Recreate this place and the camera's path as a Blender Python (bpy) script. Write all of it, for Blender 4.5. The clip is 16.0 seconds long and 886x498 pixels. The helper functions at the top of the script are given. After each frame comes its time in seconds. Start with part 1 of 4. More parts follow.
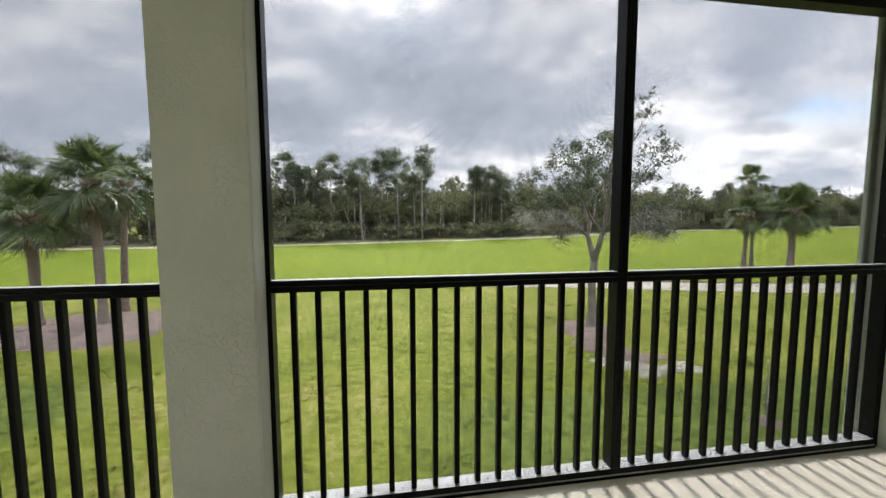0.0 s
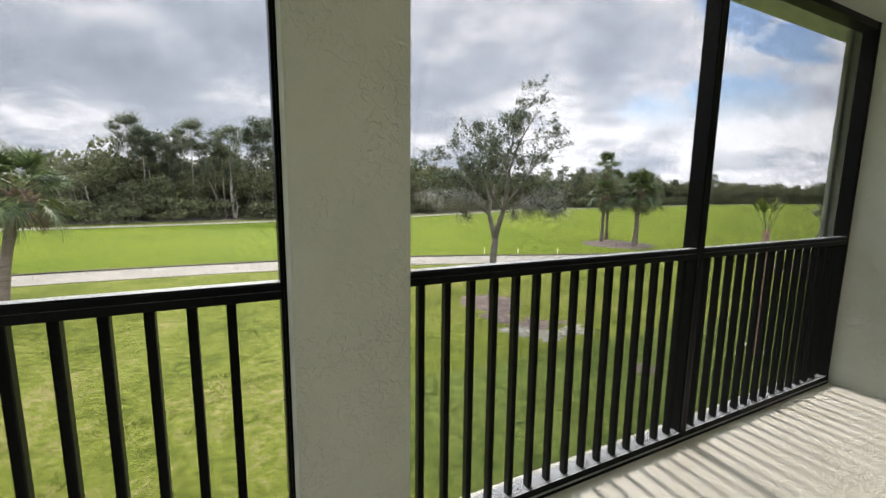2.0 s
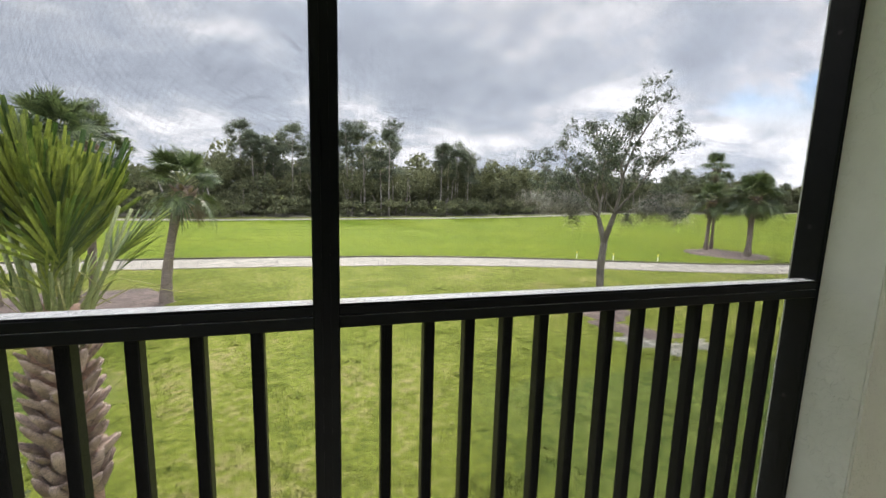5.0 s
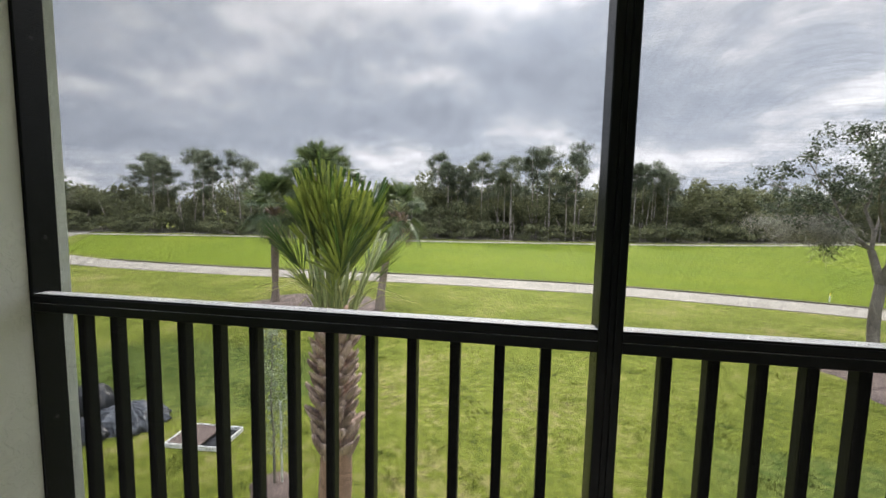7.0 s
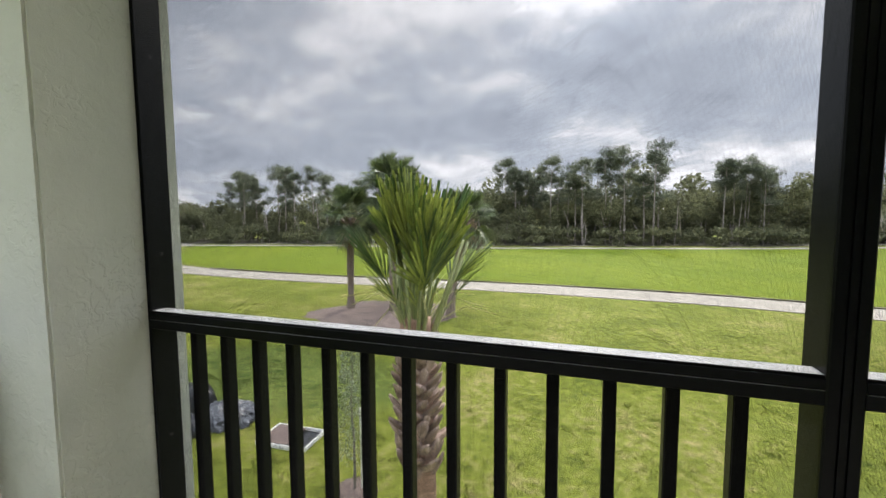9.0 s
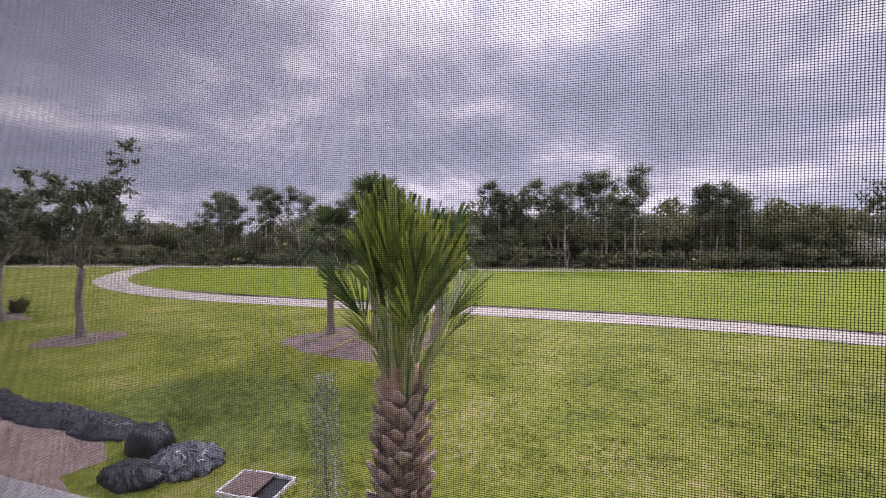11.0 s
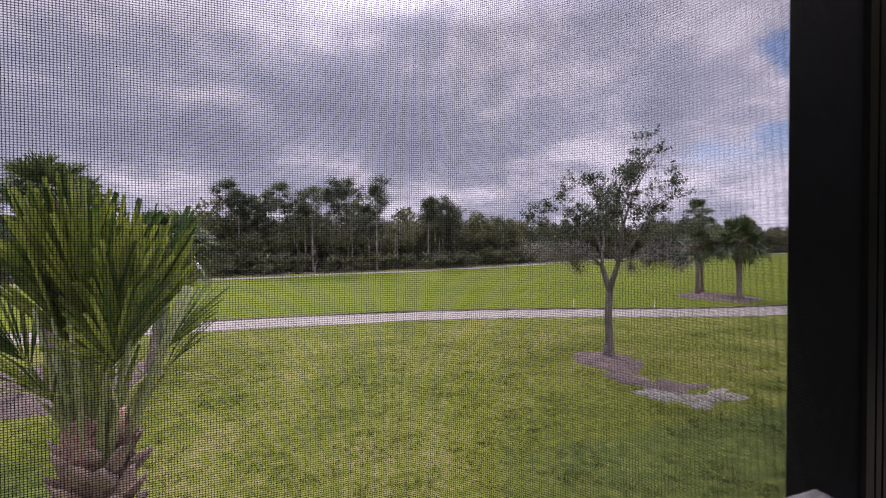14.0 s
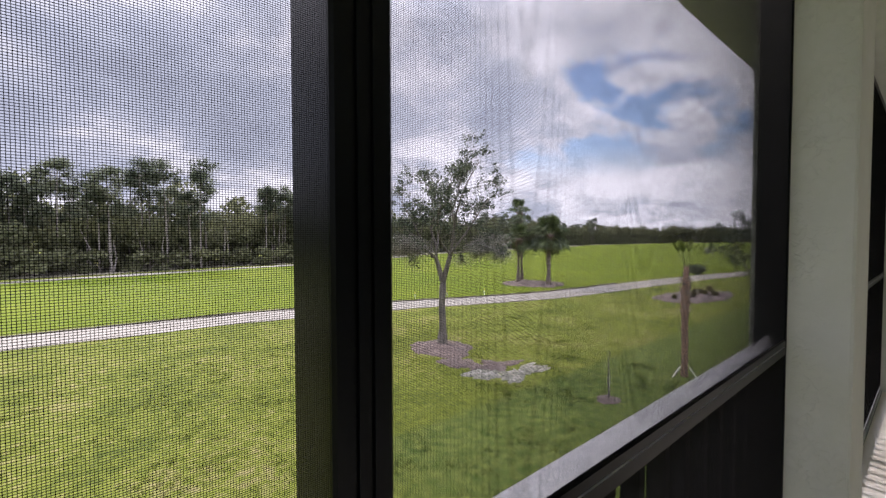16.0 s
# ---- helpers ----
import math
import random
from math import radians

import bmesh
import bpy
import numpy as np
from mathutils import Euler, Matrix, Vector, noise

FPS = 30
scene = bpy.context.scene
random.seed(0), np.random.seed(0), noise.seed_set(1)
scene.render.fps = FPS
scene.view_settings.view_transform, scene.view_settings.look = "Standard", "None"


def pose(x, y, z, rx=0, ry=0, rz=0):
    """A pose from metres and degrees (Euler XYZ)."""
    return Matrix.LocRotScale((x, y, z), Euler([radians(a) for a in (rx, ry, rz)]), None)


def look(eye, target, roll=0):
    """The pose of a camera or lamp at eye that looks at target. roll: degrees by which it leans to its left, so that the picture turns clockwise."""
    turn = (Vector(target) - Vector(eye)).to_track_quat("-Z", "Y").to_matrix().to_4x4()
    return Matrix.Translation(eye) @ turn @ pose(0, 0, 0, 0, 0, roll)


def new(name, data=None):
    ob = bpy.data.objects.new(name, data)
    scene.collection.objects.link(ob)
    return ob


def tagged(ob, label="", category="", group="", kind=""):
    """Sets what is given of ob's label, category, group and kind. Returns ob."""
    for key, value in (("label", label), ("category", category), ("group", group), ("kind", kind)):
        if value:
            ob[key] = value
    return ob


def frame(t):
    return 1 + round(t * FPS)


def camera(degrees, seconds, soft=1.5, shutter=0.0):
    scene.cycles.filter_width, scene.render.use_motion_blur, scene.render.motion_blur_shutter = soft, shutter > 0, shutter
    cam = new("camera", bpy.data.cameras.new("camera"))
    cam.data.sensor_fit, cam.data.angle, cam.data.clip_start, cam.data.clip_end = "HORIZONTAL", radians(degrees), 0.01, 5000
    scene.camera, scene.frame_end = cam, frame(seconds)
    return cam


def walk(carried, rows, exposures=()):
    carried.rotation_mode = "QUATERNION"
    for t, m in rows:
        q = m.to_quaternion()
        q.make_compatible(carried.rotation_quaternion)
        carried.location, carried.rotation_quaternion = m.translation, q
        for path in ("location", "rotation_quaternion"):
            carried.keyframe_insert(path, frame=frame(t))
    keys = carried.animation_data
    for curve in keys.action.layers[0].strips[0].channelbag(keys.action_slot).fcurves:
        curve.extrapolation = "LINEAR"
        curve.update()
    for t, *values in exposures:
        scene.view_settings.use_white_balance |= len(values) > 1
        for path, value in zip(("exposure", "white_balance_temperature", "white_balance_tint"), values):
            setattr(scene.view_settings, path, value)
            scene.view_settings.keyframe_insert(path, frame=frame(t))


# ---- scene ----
cam = camera(95.1, 16.0, soft=1.45)
PATH = [
    (0, (-0.081, -1.835, 1.360), (0.246, 0.130, 1.183), -0.10),
    (0.5, (-0.289, -1.681, 1.345), (0.282, 0.225, 1.142), 0.40),
    (1, (-0.474, -1.516, 1.350), (0.269, 0.327, 1.124), 0.60),
    (1.5, (-0.732, -1.408, 1.349), (0.111, 0.388, 1.096), 0.80),
    (2, (-0.993, -1.303, 1.345), (-0.120, 0.474, 1.065), 0.70),
    (2.5, (-1.213, -1.137, 1.340), (-0.347, 0.640, 1.037), 0.80),
    (3, (-1.438, -1.032, 1.326), (-0.609, 0.760, 1.006), 0.60),
    (5.5, (-2.465, -0.875, 1.311), (-2.070, 1.068, 1.050), 1.80),
    (6, (-2.517, -0.920, 1.320), (-2.332, 1.058, 1.086), 1.70),
    (6.5, (-2.546, -0.936, 1.324), (-2.611, 1.052, 1.118), 1.30),
    (7, (-2.579, -0.977, 1.334), (-2.900, 0.988, 1.148), 1.20),
    (7.5, (-2.603, -0.982, 1.333), (-3.154, 0.933, 1.163), 0.80),
    (8, (-2.647, -1.009, 1.338), (-3.387, 0.842, 1.173), 0.10),
    (8.5, (-2.681, -0.991, 1.338), (-3.418, 0.861, 1.172), -0.10),
    (9, (-2.763, -0.851, 1.336), (-3.403, 1.038, 1.181), -0.30),
    (11.5, (-3.020, -0.270, 1.367), (-3.532, 1.663, 1.337), -0.06),
    (12, (-2.990, -0.282, 1.371), (-3.342, 1.687, 1.351), -0.02),
    (12.5, (-2.972, -0.295, 1.375), (-3.101, 1.701, 1.362), 0.08),
    (13, (-2.970, -0.307, 1.380), (-2.836, 1.688, 1.364), -0.02),
    (13.5, (-2.978, -0.316, 1.384), (-2.589, 1.646, 1.359), -0.29),
    (14, (-2.986, -0.324, 1.388), (-2.360, 1.575, 1.359), -0.21),
    (14.5, (-2.923, -0.338, 1.392), (-2.098, 1.484, 1.358), -0.10),
    (15, (-2.794, -0.344, 1.386), (-1.805, 1.394, 1.355), 0.30),
    (15.5, (-2.623, -0.344, 1.387), (-1.495, 1.307, 1.335), 0.50),
    (16, (-2.499, -0.316, 1.385), (-1.230, 1.228, 1.324), -0.10),
]
walk(cam, [(t, look(eye, target, roll)) for t, eye, target, roll in PATH],
     [(0.0, 1.92, 6350, 12), (5.3, 1.98, 6350, 12), (6.8, 1.90, 6350, 12), (9.2, 1.88, 6350, 12), (11.3, 1.40, 6150, 35), (12.0, 1.26, 6150, 35), (13.0, 1.08, 6170, 34), (14.0, 1.14, 6130, 35), (14.6, 1.24, 6120, 34), (16.0, 1.62, 6150, 24)])

G = -3.31                     # level of the lawn below the balcony floor
SUN_AZ, SUN_EL = 3.0, 38.0   # degrees to the right of straight out, and above the horizon


# ---- world and sun ----
def link_nodes(nt, kind, ins=None, operation="", use_clamp=False):
    n = nt.nodes.new(kind)
    if operation:
        n.operation = operation
    if use_clamp:
        n.use_clamp = True
    for k, v in (ins or {}).items():
        if hasattr(v, "is_output"):
            nt.links.new(v, n.inputs[k])
        else:
            n.inputs[k].default_value = v
    return n


def maths(nt, op, a, b=0.0, clamp=False):
    return link_nodes(nt, "ShaderNodeMath", {0: a, 1: b}, operation=op, use_clamp=clamp).outputs[0]


def ramp(nt, fac, stops):
    n = link_nodes(nt, "ShaderNodeValToRGB", {0: fac})
    e = n.color_ramp.elements
    while len(e) < len(stops):
        e.new(0.5)
    for el, (p, c) in zip(e, stops):
        el.position, el.color = p, (*c, 1)
    return n.outputs[0]


sun_dir = Vector((math.sin(radians(SUN_AZ)) * math.cos(radians(SUN_EL)), math.cos(radians(SUN_AZ)) * math.cos(radians(SUN_EL)), math.sin(radians(SUN_EL))))


def make_world():
    w = bpy.data.worlds.new("world")
    scene.world = w
    w.use_nodes = True
    nt = w.node_tree
    nt.nodes.clear()
    co = link_nodes(nt, "ShaderNodeTexCoord").outputs["Generated"]
    sep = link_nodes(nt, "ShaderNodeSeparateXYZ", {0: co})
    zc = maths(nt, "ADD", maths(nt, "MAXIMUM", sep.outputs[2], 0.0), 0.27)
    px, py = maths(nt, "DIVIDE", sep.outputs[0], zc), maths(nt, "DIVIDE", sep.outputs[1], zc)
    flat = link_nodes(nt, "ShaderNodeCombineXYZ", {0: px, 1: py, 2: 3.7}).outputs[0]
    big = link_nodes(nt, "ShaderNodeTexNoise", {"Vector": flat, "Scale": 1.35, "Detail": 9.0, "Roughness": 0.52, "Distortion": 0.12}).outputs[0]
    small = link_nodes(nt, "ShaderNodeTexNoise", {"Vector": flat, "Scale": 5.0, "Detail": 9.0, "Roughness": 0.54, "Distortion": 0.1}).outputs[0]
    puffs = maths(nt, "ADD", maths(nt, "MULTIPLY", big, 0.70), maths(nt, "MULTIPLY", small, 0.30))
    glow = link_nodes(nt, "ShaderNodeVectorMath", {0: co, 1: tuple(sun_dir)}, operation="DOT_PRODUCT").outputs["Value"]
    glow = maths(nt, "POWER", maths(nt, "MAXIMUM", glow, 0.0), 5.0)
    east = link_nodes(nt, "ShaderNodeVectorMath", {0: co, 1: (0.905, 0.352, 0.238)}, operation="DOT_PRODUCT").outputs["Value"]
    thin_deck = maths(nt, "MULTIPLY", maths(nt, "POWER", maths(nt, "MAXIMUM", east, 0.0), 5.0), 0.115)
    low = maths(nt, "MULTIPLY", maths(nt, "MAXIMUM", maths(nt, "SUBTRACT", 0.22, sep.outputs[2]), 0.0), 0.22)
    bright = maths(nt, "ADD", maths(nt, "ADD", puffs, thin_deck), maths(nt, "ADD", maths(nt, "MULTIPLY", glow, 0.03), low))
    cloud = ramp(nt, bright, [(0.38, (0.54, 0.59, 0.68)), (0.47, (0.63, 0.69, 0.785)), (0.54, (0.76, 0.81, 0.89)), (0.585, (0.98, 1.005, 1.05)), (0.645, (1.30, 1.31, 1.33))])
    # the cloud deck breaks up low in the east
    streak = link_nodes(nt, "ShaderNodeVectorMath", {0: flat, 1: (0.55, 0.8, 1.0)}, operation="MULTIPLY").outputs[0]
    gaps = link_nodes(nt, "ShaderNodeTexNoise", {"Vector": streak, "Scale": 2.6, "Detail": 8.0, "Roughness": 0.55, "Distortion": 0.3}).outputs[0]
    hole = maths(nt, "ADD", gaps, maths(nt, "MULTIPLY", maths(nt, "SUBTRACT", east, 0.972), 3.0))
    hole = maths(nt, "MULTIPLY", maths(nt, "SUBTRACT", hole, 0.525), 15.0, True)
    hole = maths(nt, "MULTIPLY", hole, maths(nt, "MULTIPLY", maths(nt, "SUBTRACT", sep.outputs[2], 0.13), 14.0, True))
    sky = link_nodes(nt, "ShaderNodeTexSky")
    sky.sky_type, sky.sun_disc, sky.altitude = "NISHITA", False, 5.0
    sky.sun_elevation, sky.sun_rotation = radians(SUN_EL), radians(SUN_AZ)
    b_sky = link_nodes(nt, "ShaderNodeBackground", {0: sky.outputs[0], 1: 0.085})
    # an overcast sky is brightest overhead and round the veiled sun
    dome = maths(nt, "MULTIPLY", maths(nt, "MAXIMUM", maths(nt, "SUBTRACT", sep.outputs[2], 0.46), 0.0), 4.2)
    dome = maths(nt, "ADD", maths(nt, "MULTIPLY", maths(nt, "POWER", maths(nt, "MAXIMUM", east, 0.0), 7.0), 0.20), dome)
    dome = maths(nt, "ADD", 0.325, maths(nt, "ADD", dome, maths(nt, "MULTIPLY", maths(nt, "POWER", glow, 10.0), 0.35)))
    b_cloud = link_nodes(nt, "ShaderNodeBackground", {0: cloud, 1: dome})
    mix = link_nodes(nt, "ShaderNodeMixShader", {0: hole, 1: b_cloud.outputs[0], 2: b_sky.outputs[0]})
    link_nodes(nt, "ShaderNodeOutputWorld", {0: mix.outputs[0]})


make_world()
lamp = bpy.data.lights.new("sun", "SUN")
lamp.energy, lamp.angle, lamp.color = 1.6, radians(7.0), (1.0, 0.93, 0.82)
new("sun", lamp).matrix_world = look(sun_dir * 60, (0, 0, 0))


# ---- materials ----
def surface(name, dark, light, scale=8.0, fine=90.0, rough=0.8, bump=0.3, reach=0.004, metal=0.0, spec=0.5, lo=0.35, hi=0.65, vary=0.0, thin=0.0, stretch=(1, 1, 1), mid=None, mixed=0.38):
    """Two noises, coarse and fine, between two colours, with the fine one as relief. vary: from object to object; thin: light that passes leaves."""
    m = bpy.data.materials.new(name)
    m.use_nodes = True
    nt = m.node_tree
    p = nt.nodes["Principled BSDF"]
    co = link_nodes(nt, "ShaderNodeMapping", {0: link_nodes(nt, "ShaderNodeNewGeometry").outputs["Position"], 3: stretch}).outputs[0]
    a = link_nodes(nt, "ShaderNodeTexNoise", {"Vector": co, "Scale": scale, "Detail": 6.0, "Roughness": 0.6}).outputs[0]
    b = link_nodes(nt, "ShaderNodeTexNoise", {"Vector": co, "Scale": fine, "Detail": 4.0, "Roughness": 0.6}).outputs[0]
    f = maths(nt, "ADD", maths(nt, "MULTIPLY", a, 1 - mixed), maths(nt, "MULTIPLY", b, mixed))
    if vary:
        r = link_nodes(nt, "ShaderNodeObjectInfo").outputs["Random"]
        i = link_nodes(nt, "ShaderNodeNewGeometry").outputs["Random Per Island"]
        f = maths(nt, "ADD", f, maths(nt, "MULTIPLY", maths(nt, "SUBTRACT", maths(nt, "ADD", maths(nt, "MULTIPLY", r, 0.5), maths(nt, "MULTIPLY", i, 0.5)), 0.5), vary))
    c = ramp(nt, f, [(lo, dark), ((lo + hi) / 2, mid), (hi, light)] if mid else [(lo, dark), (hi, light)])
    nt.links.new(c, p.inputs["Base Color"])
    p.inputs["Roughness"].default_value = rough
    p.inputs["Metallic"].default_value = metal
    p.inputs["Specular IOR Level"].default_value = spec
    if bump:
        bn = link_nodes(nt, "ShaderNodeBump", {"Strength": bump, "Distance": reach, "Height": f})
        nt.links.new(bn.outputs[0], p.inputs["Normal"])
    if thin:
        tr = link_nodes(nt, "ShaderNodeBsdfTranslucent", {0: c})
        mx = link_nodes(nt, "ShaderNodeMixShader", {0: thin, 1: p.outputs[0], 2: tr.outputs[0]})
        nt.links.new(mx.outputs[0], nt.nodes["Material Output"].inputs[0])
    return m


def stucco_material(name, dark, light, cell=38.0, strength=0.55):
    """Knock-down plaster: flattened blobs with a few trowel marks over a fine sand grain."""
    m = bpy.data.materials.new(name)
    m.use_nodes = True
    nt = m.node_tree
    p = nt.nodes["Principled BSDF"]
    co = link_nodes(nt, "ShaderNodeNewGeometry").outputs["Position"]
    blob = link_nodes(nt, "ShaderNodeTexNoise", {"Vector": co, "Scale": cell, "Detail": 3.0, "Roughness": 0.5, "Distortion": 0.8}).outputs[0]
    blob = ramp(nt, blob, [(0.46, (0, 0, 0)), (0.56, (1, 1, 1))])
    where = ramp(nt, link_nodes(nt, "ShaderNodeTexNoise", {"Vector": co, "Scale": 3.5, "Detail": 3.0}).outputs[0], [(0.42, (0.12, 0.12, 0.12)), (0.62, (1, 1, 1))])
    blob = maths(nt, "MULTIPLY", blob, where)
    grain = link_nodes(nt, "ShaderNodeTexNoise", {"Vector": co, "Scale": 420.0, "Detail": 2.0}).outputs[0]
    stain = link_nodes(nt, "ShaderNodeTexNoise", {"Vector": co, "Scale": 2.2, "Detail": 6.0, "Roughness": 0.65}).outputs[0]
    h = maths(nt, "ADD", blob, maths(nt, "MULTIPLY", grain, 0.22))
    nt.links.new(ramp(nt, maths(nt, "ADD", maths(nt, "MULTIPLY", stain, 0.8), maths(nt, "MULTIPLY", grain, 0.2)), [(0.36, dark), (0.62, light)]), p.inputs["Base Color"])
    p.inputs["Roughness"].default_value = 0.85
    p.inputs["Specular IOR Level"].default_value = 0.3
    bn = link_nodes(nt, "ShaderNodeBump", {"Strength": strength, "Distance": 0.003, "Height": h})
    nt.links.new(bn.outputs[0], p.inputs["Normal"])
    return m


def with_dark_turf(m, dark, light):
    """Thicker, darker turf grows in the strip along the building; an oval by the palm bed gets the same darker colours.
    """
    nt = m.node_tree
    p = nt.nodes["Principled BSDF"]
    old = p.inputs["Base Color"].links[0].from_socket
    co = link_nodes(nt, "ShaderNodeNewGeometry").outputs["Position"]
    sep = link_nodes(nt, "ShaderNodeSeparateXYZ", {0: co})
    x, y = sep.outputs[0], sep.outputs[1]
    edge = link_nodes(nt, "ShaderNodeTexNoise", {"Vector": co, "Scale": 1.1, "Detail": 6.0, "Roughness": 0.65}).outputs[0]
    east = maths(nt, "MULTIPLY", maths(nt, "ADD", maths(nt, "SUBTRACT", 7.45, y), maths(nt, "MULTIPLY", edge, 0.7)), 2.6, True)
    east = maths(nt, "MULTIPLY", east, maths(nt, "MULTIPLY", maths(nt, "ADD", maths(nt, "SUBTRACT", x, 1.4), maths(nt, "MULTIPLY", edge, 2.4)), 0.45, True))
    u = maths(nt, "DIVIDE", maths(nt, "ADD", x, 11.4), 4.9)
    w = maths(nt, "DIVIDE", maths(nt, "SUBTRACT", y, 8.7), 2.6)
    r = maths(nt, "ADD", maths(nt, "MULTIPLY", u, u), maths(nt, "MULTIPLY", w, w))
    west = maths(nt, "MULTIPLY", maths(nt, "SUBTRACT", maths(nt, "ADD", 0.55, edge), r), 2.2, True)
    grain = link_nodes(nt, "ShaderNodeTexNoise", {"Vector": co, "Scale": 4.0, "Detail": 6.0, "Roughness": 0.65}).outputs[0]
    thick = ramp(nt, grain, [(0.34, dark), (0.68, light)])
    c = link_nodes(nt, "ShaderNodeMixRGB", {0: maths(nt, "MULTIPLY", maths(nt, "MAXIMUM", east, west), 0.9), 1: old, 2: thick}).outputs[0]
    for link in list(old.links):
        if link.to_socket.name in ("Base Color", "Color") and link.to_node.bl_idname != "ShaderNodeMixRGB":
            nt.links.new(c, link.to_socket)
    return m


STUCCO = stucco_material("stucco", (0.535, 0.560, 0.490), (0.625, 0.648, 0.580), 38.0, 0.68)
CEIL = stucco_material("ceiling_plaster", (0.68, 0.68, 0.62), (0.76, 0.76, 0.70), 50.0, 0.35)
# Unseen rear wall is kept dark to cut bounce light on the column.
REAR_PAINT = stucco_material("rear_wall_paint", (0.20, 0.20, 0.185), (0.28, 0.28, 0.26))
FLOOR = stucco_material("floor_coating", (0.79, 0.745, 0.65), (0.87, 0.83, 0.745), 30.0, 0.5)
BRONZE = surface("dark_bronze_paint", (0.0026, 0.0033, 0.0036), (0.0054, 0.0067, 0.0070), 12, 240, rough=0.36, bump=0.04, reach=0.0004, spec=0.11)
# Pale top-face colour stands for sun glare on the dark rails and sills.
TOP_GLARE = surface("rail_top_glare", (0.37, 0.38, 0.39), (0.57, 0.58, 0.59), 9, 120, rough=0.7, bump=0.1, reach=0.0008, spec=0.3, lo=0.30, hi=0.60)
STEEL = surface("screw_steel", (0.02, 0.02, 0.02), (0.10, 0.10, 0.10), 60, 300, rough=0.4, bump=0.1, reach=0.0005, metal=0.8)
MESH = surface("screen_fibre", (0.0025, 0.0025, 0.003), (0.005, 0.005, 0.006), 30, 300, rough=0.5, bump=0.0, spec=0.08)
LAWN = with_dark_turf(surface("lawn_grass", (0.056, 0.073, 0.009), (0.212, 0.180, 0.070), 0.42, 4.5, rough=0.95, bump=0.8, reach=0.06, spec=0.08, lo=0.36, hi=0.68, mid=(0.118, 0.134, 0.017), mixed=0.5), (0.034, 0.060, 0.009), (0.122, 0.140, 0.030))
FAIRWAY = surface("fairway_turf", (0.070, 0.104, 0.005), (0.124, 0.148, 0.010), 0.10, 1.6, rough=0.95, bump=0.3, reach=0.03, spec=0.08, lo=0.3, hi=0.7)
BLADE = with_dark_turf(surface("grass_blade", (0.072, 0.098, 0.012), (0.245, 0.208, 0.080), 0.42, 4.5, rough=0.8, bump=0.0, spec=0.10, vary=0.3, thin=0.5, lo=0.36, hi=0.68, mid=(0.146, 0.166, 0.024), mixed=0.5), (0.046, 0.078, 0.012), (0.145, 0.165, 0.038))
CONCRETE = surface("path_concrete", (0.180, 0.160, 0.124), (0.262, 0.234, 0.188), 0.8, 14, rough=0.9, bump=0.2, reach=0.01)
MULCH = surface("mulch", (0.052, 0.035, 0.028), (0.180, 0.132, 0.108), 1.6, 22, rough=0.95, bump=1.0, reach=0.03, mixed=0.5)
SAND = surface("builders_sand", (0.105, 0.074, 0.056), (0.225, 0.172, 0.138), 0.9, 7, rough=0.95, bump=1.0, reach=0.10, mixed=0.5)
PALE_SAND = surface("pale_sand", (0.085, 0.084, 0.045), (0.29, 0.265, 0.215), 2.2, 9, rough=0.95, bump=0.8, reach=0.05, lo=0.40, hi=0.62)
BARK = surface("palm_bark", (0.120, 0.090, 0.072), (0.300, 0.240, 0.195), 5, 40, rough=0.95, bump=0.8, reach=0.02, stretch=(1, 1, 5))
RED_BARK = surface("fresh_palm_bark", (0.170, 0.090, 0.058), (0.430, 0.280, 0.195), 5, 30, rough=0.9, bump=0.9, reach=0.02, stretch=(1, 1, 4), mixed=0.5)
BOOT = surface("leaf_base", (0.120, 0.074, 0.056), (0.420, 0.315, 0.255), 9, 60, rough=0.9, bump=0.6, reach=0.008, vary=0.35)
OAK_BARK = surface("oak_bark", (0.095, 0.080, 0.068), (0.270, 0.240, 0.205), 6, 45, rough=0.95, bump=0.9, reach=0.02, stretch=(1, 1, .4))
PALM_LEAF = surface("palm_leaf", (0.036, 0.060, 0.016), (0.150, 0.188, 0.066), 2.0, 20, rough=0.42, bump=0.0, spec=0.5, vary=0.45, thin=0.3)
YOUNG_LEAF = surface("young_palm_leaf", (0.036, 0.074, 0.010), (0.250, 0.290, 0.046), 3.0, 25, rough=0.36, bump=0.0, spec=0.5, vary=0.7, thin=0.38)
DRY_LEAF = surface("dry_palm_leaf", (0.085, 0.066, 0.040), (0.210, 0.165, 0.110), 3, 30, rough=0.85, bump=0.0, spec=0.2, vary=0.4, thin=0.2)
STRAW_LEAF = surface("yellowed_palm_leaf", (0.22, 0.23, 0.06), (0.42, 0.40, 0.16), 3, 30, rough=0.6, bump=0.0, vary=0.4, thin=0.3)
STALK = surface("palm_stalk", (0.140, 0.185, 0.050), (0.360, 0.370, 0.170), 3, 30, rough=0.5, bump=0.0, vary=0.4)
OAK_LEAF = surface("oak_leaf", (0.046, 0.064, 0.032), (0.190, 0.212, 0.120), 1.5, 14, rough=0.4, bump=0.0, vary=0.6, thin=0.4)
SILVER_LEAF = surface("silvery_leaf", (0.130, 0.160, 0.100), (0.340, 0.370, 0.270), 3, 20, rough=0.5, bump=0.0, vary=0.6, thin=0.4)
MOSS = surface("bare_twigs", (0.18, 0.168, 0.14), (0.40, 0.375, 0.32), 2, 14, rough=0.9, bump=0.0, vary=0.4, thin=0.4)
WOOD_LEAF = surface("woodland_leaf", (0.038, 0.048, 0.024), (0.158, 0.164, 0.084), 0.16, 1.0, rough=0.8, bump=0.0, spec=0.25, vary=0.55, thin=0.5)
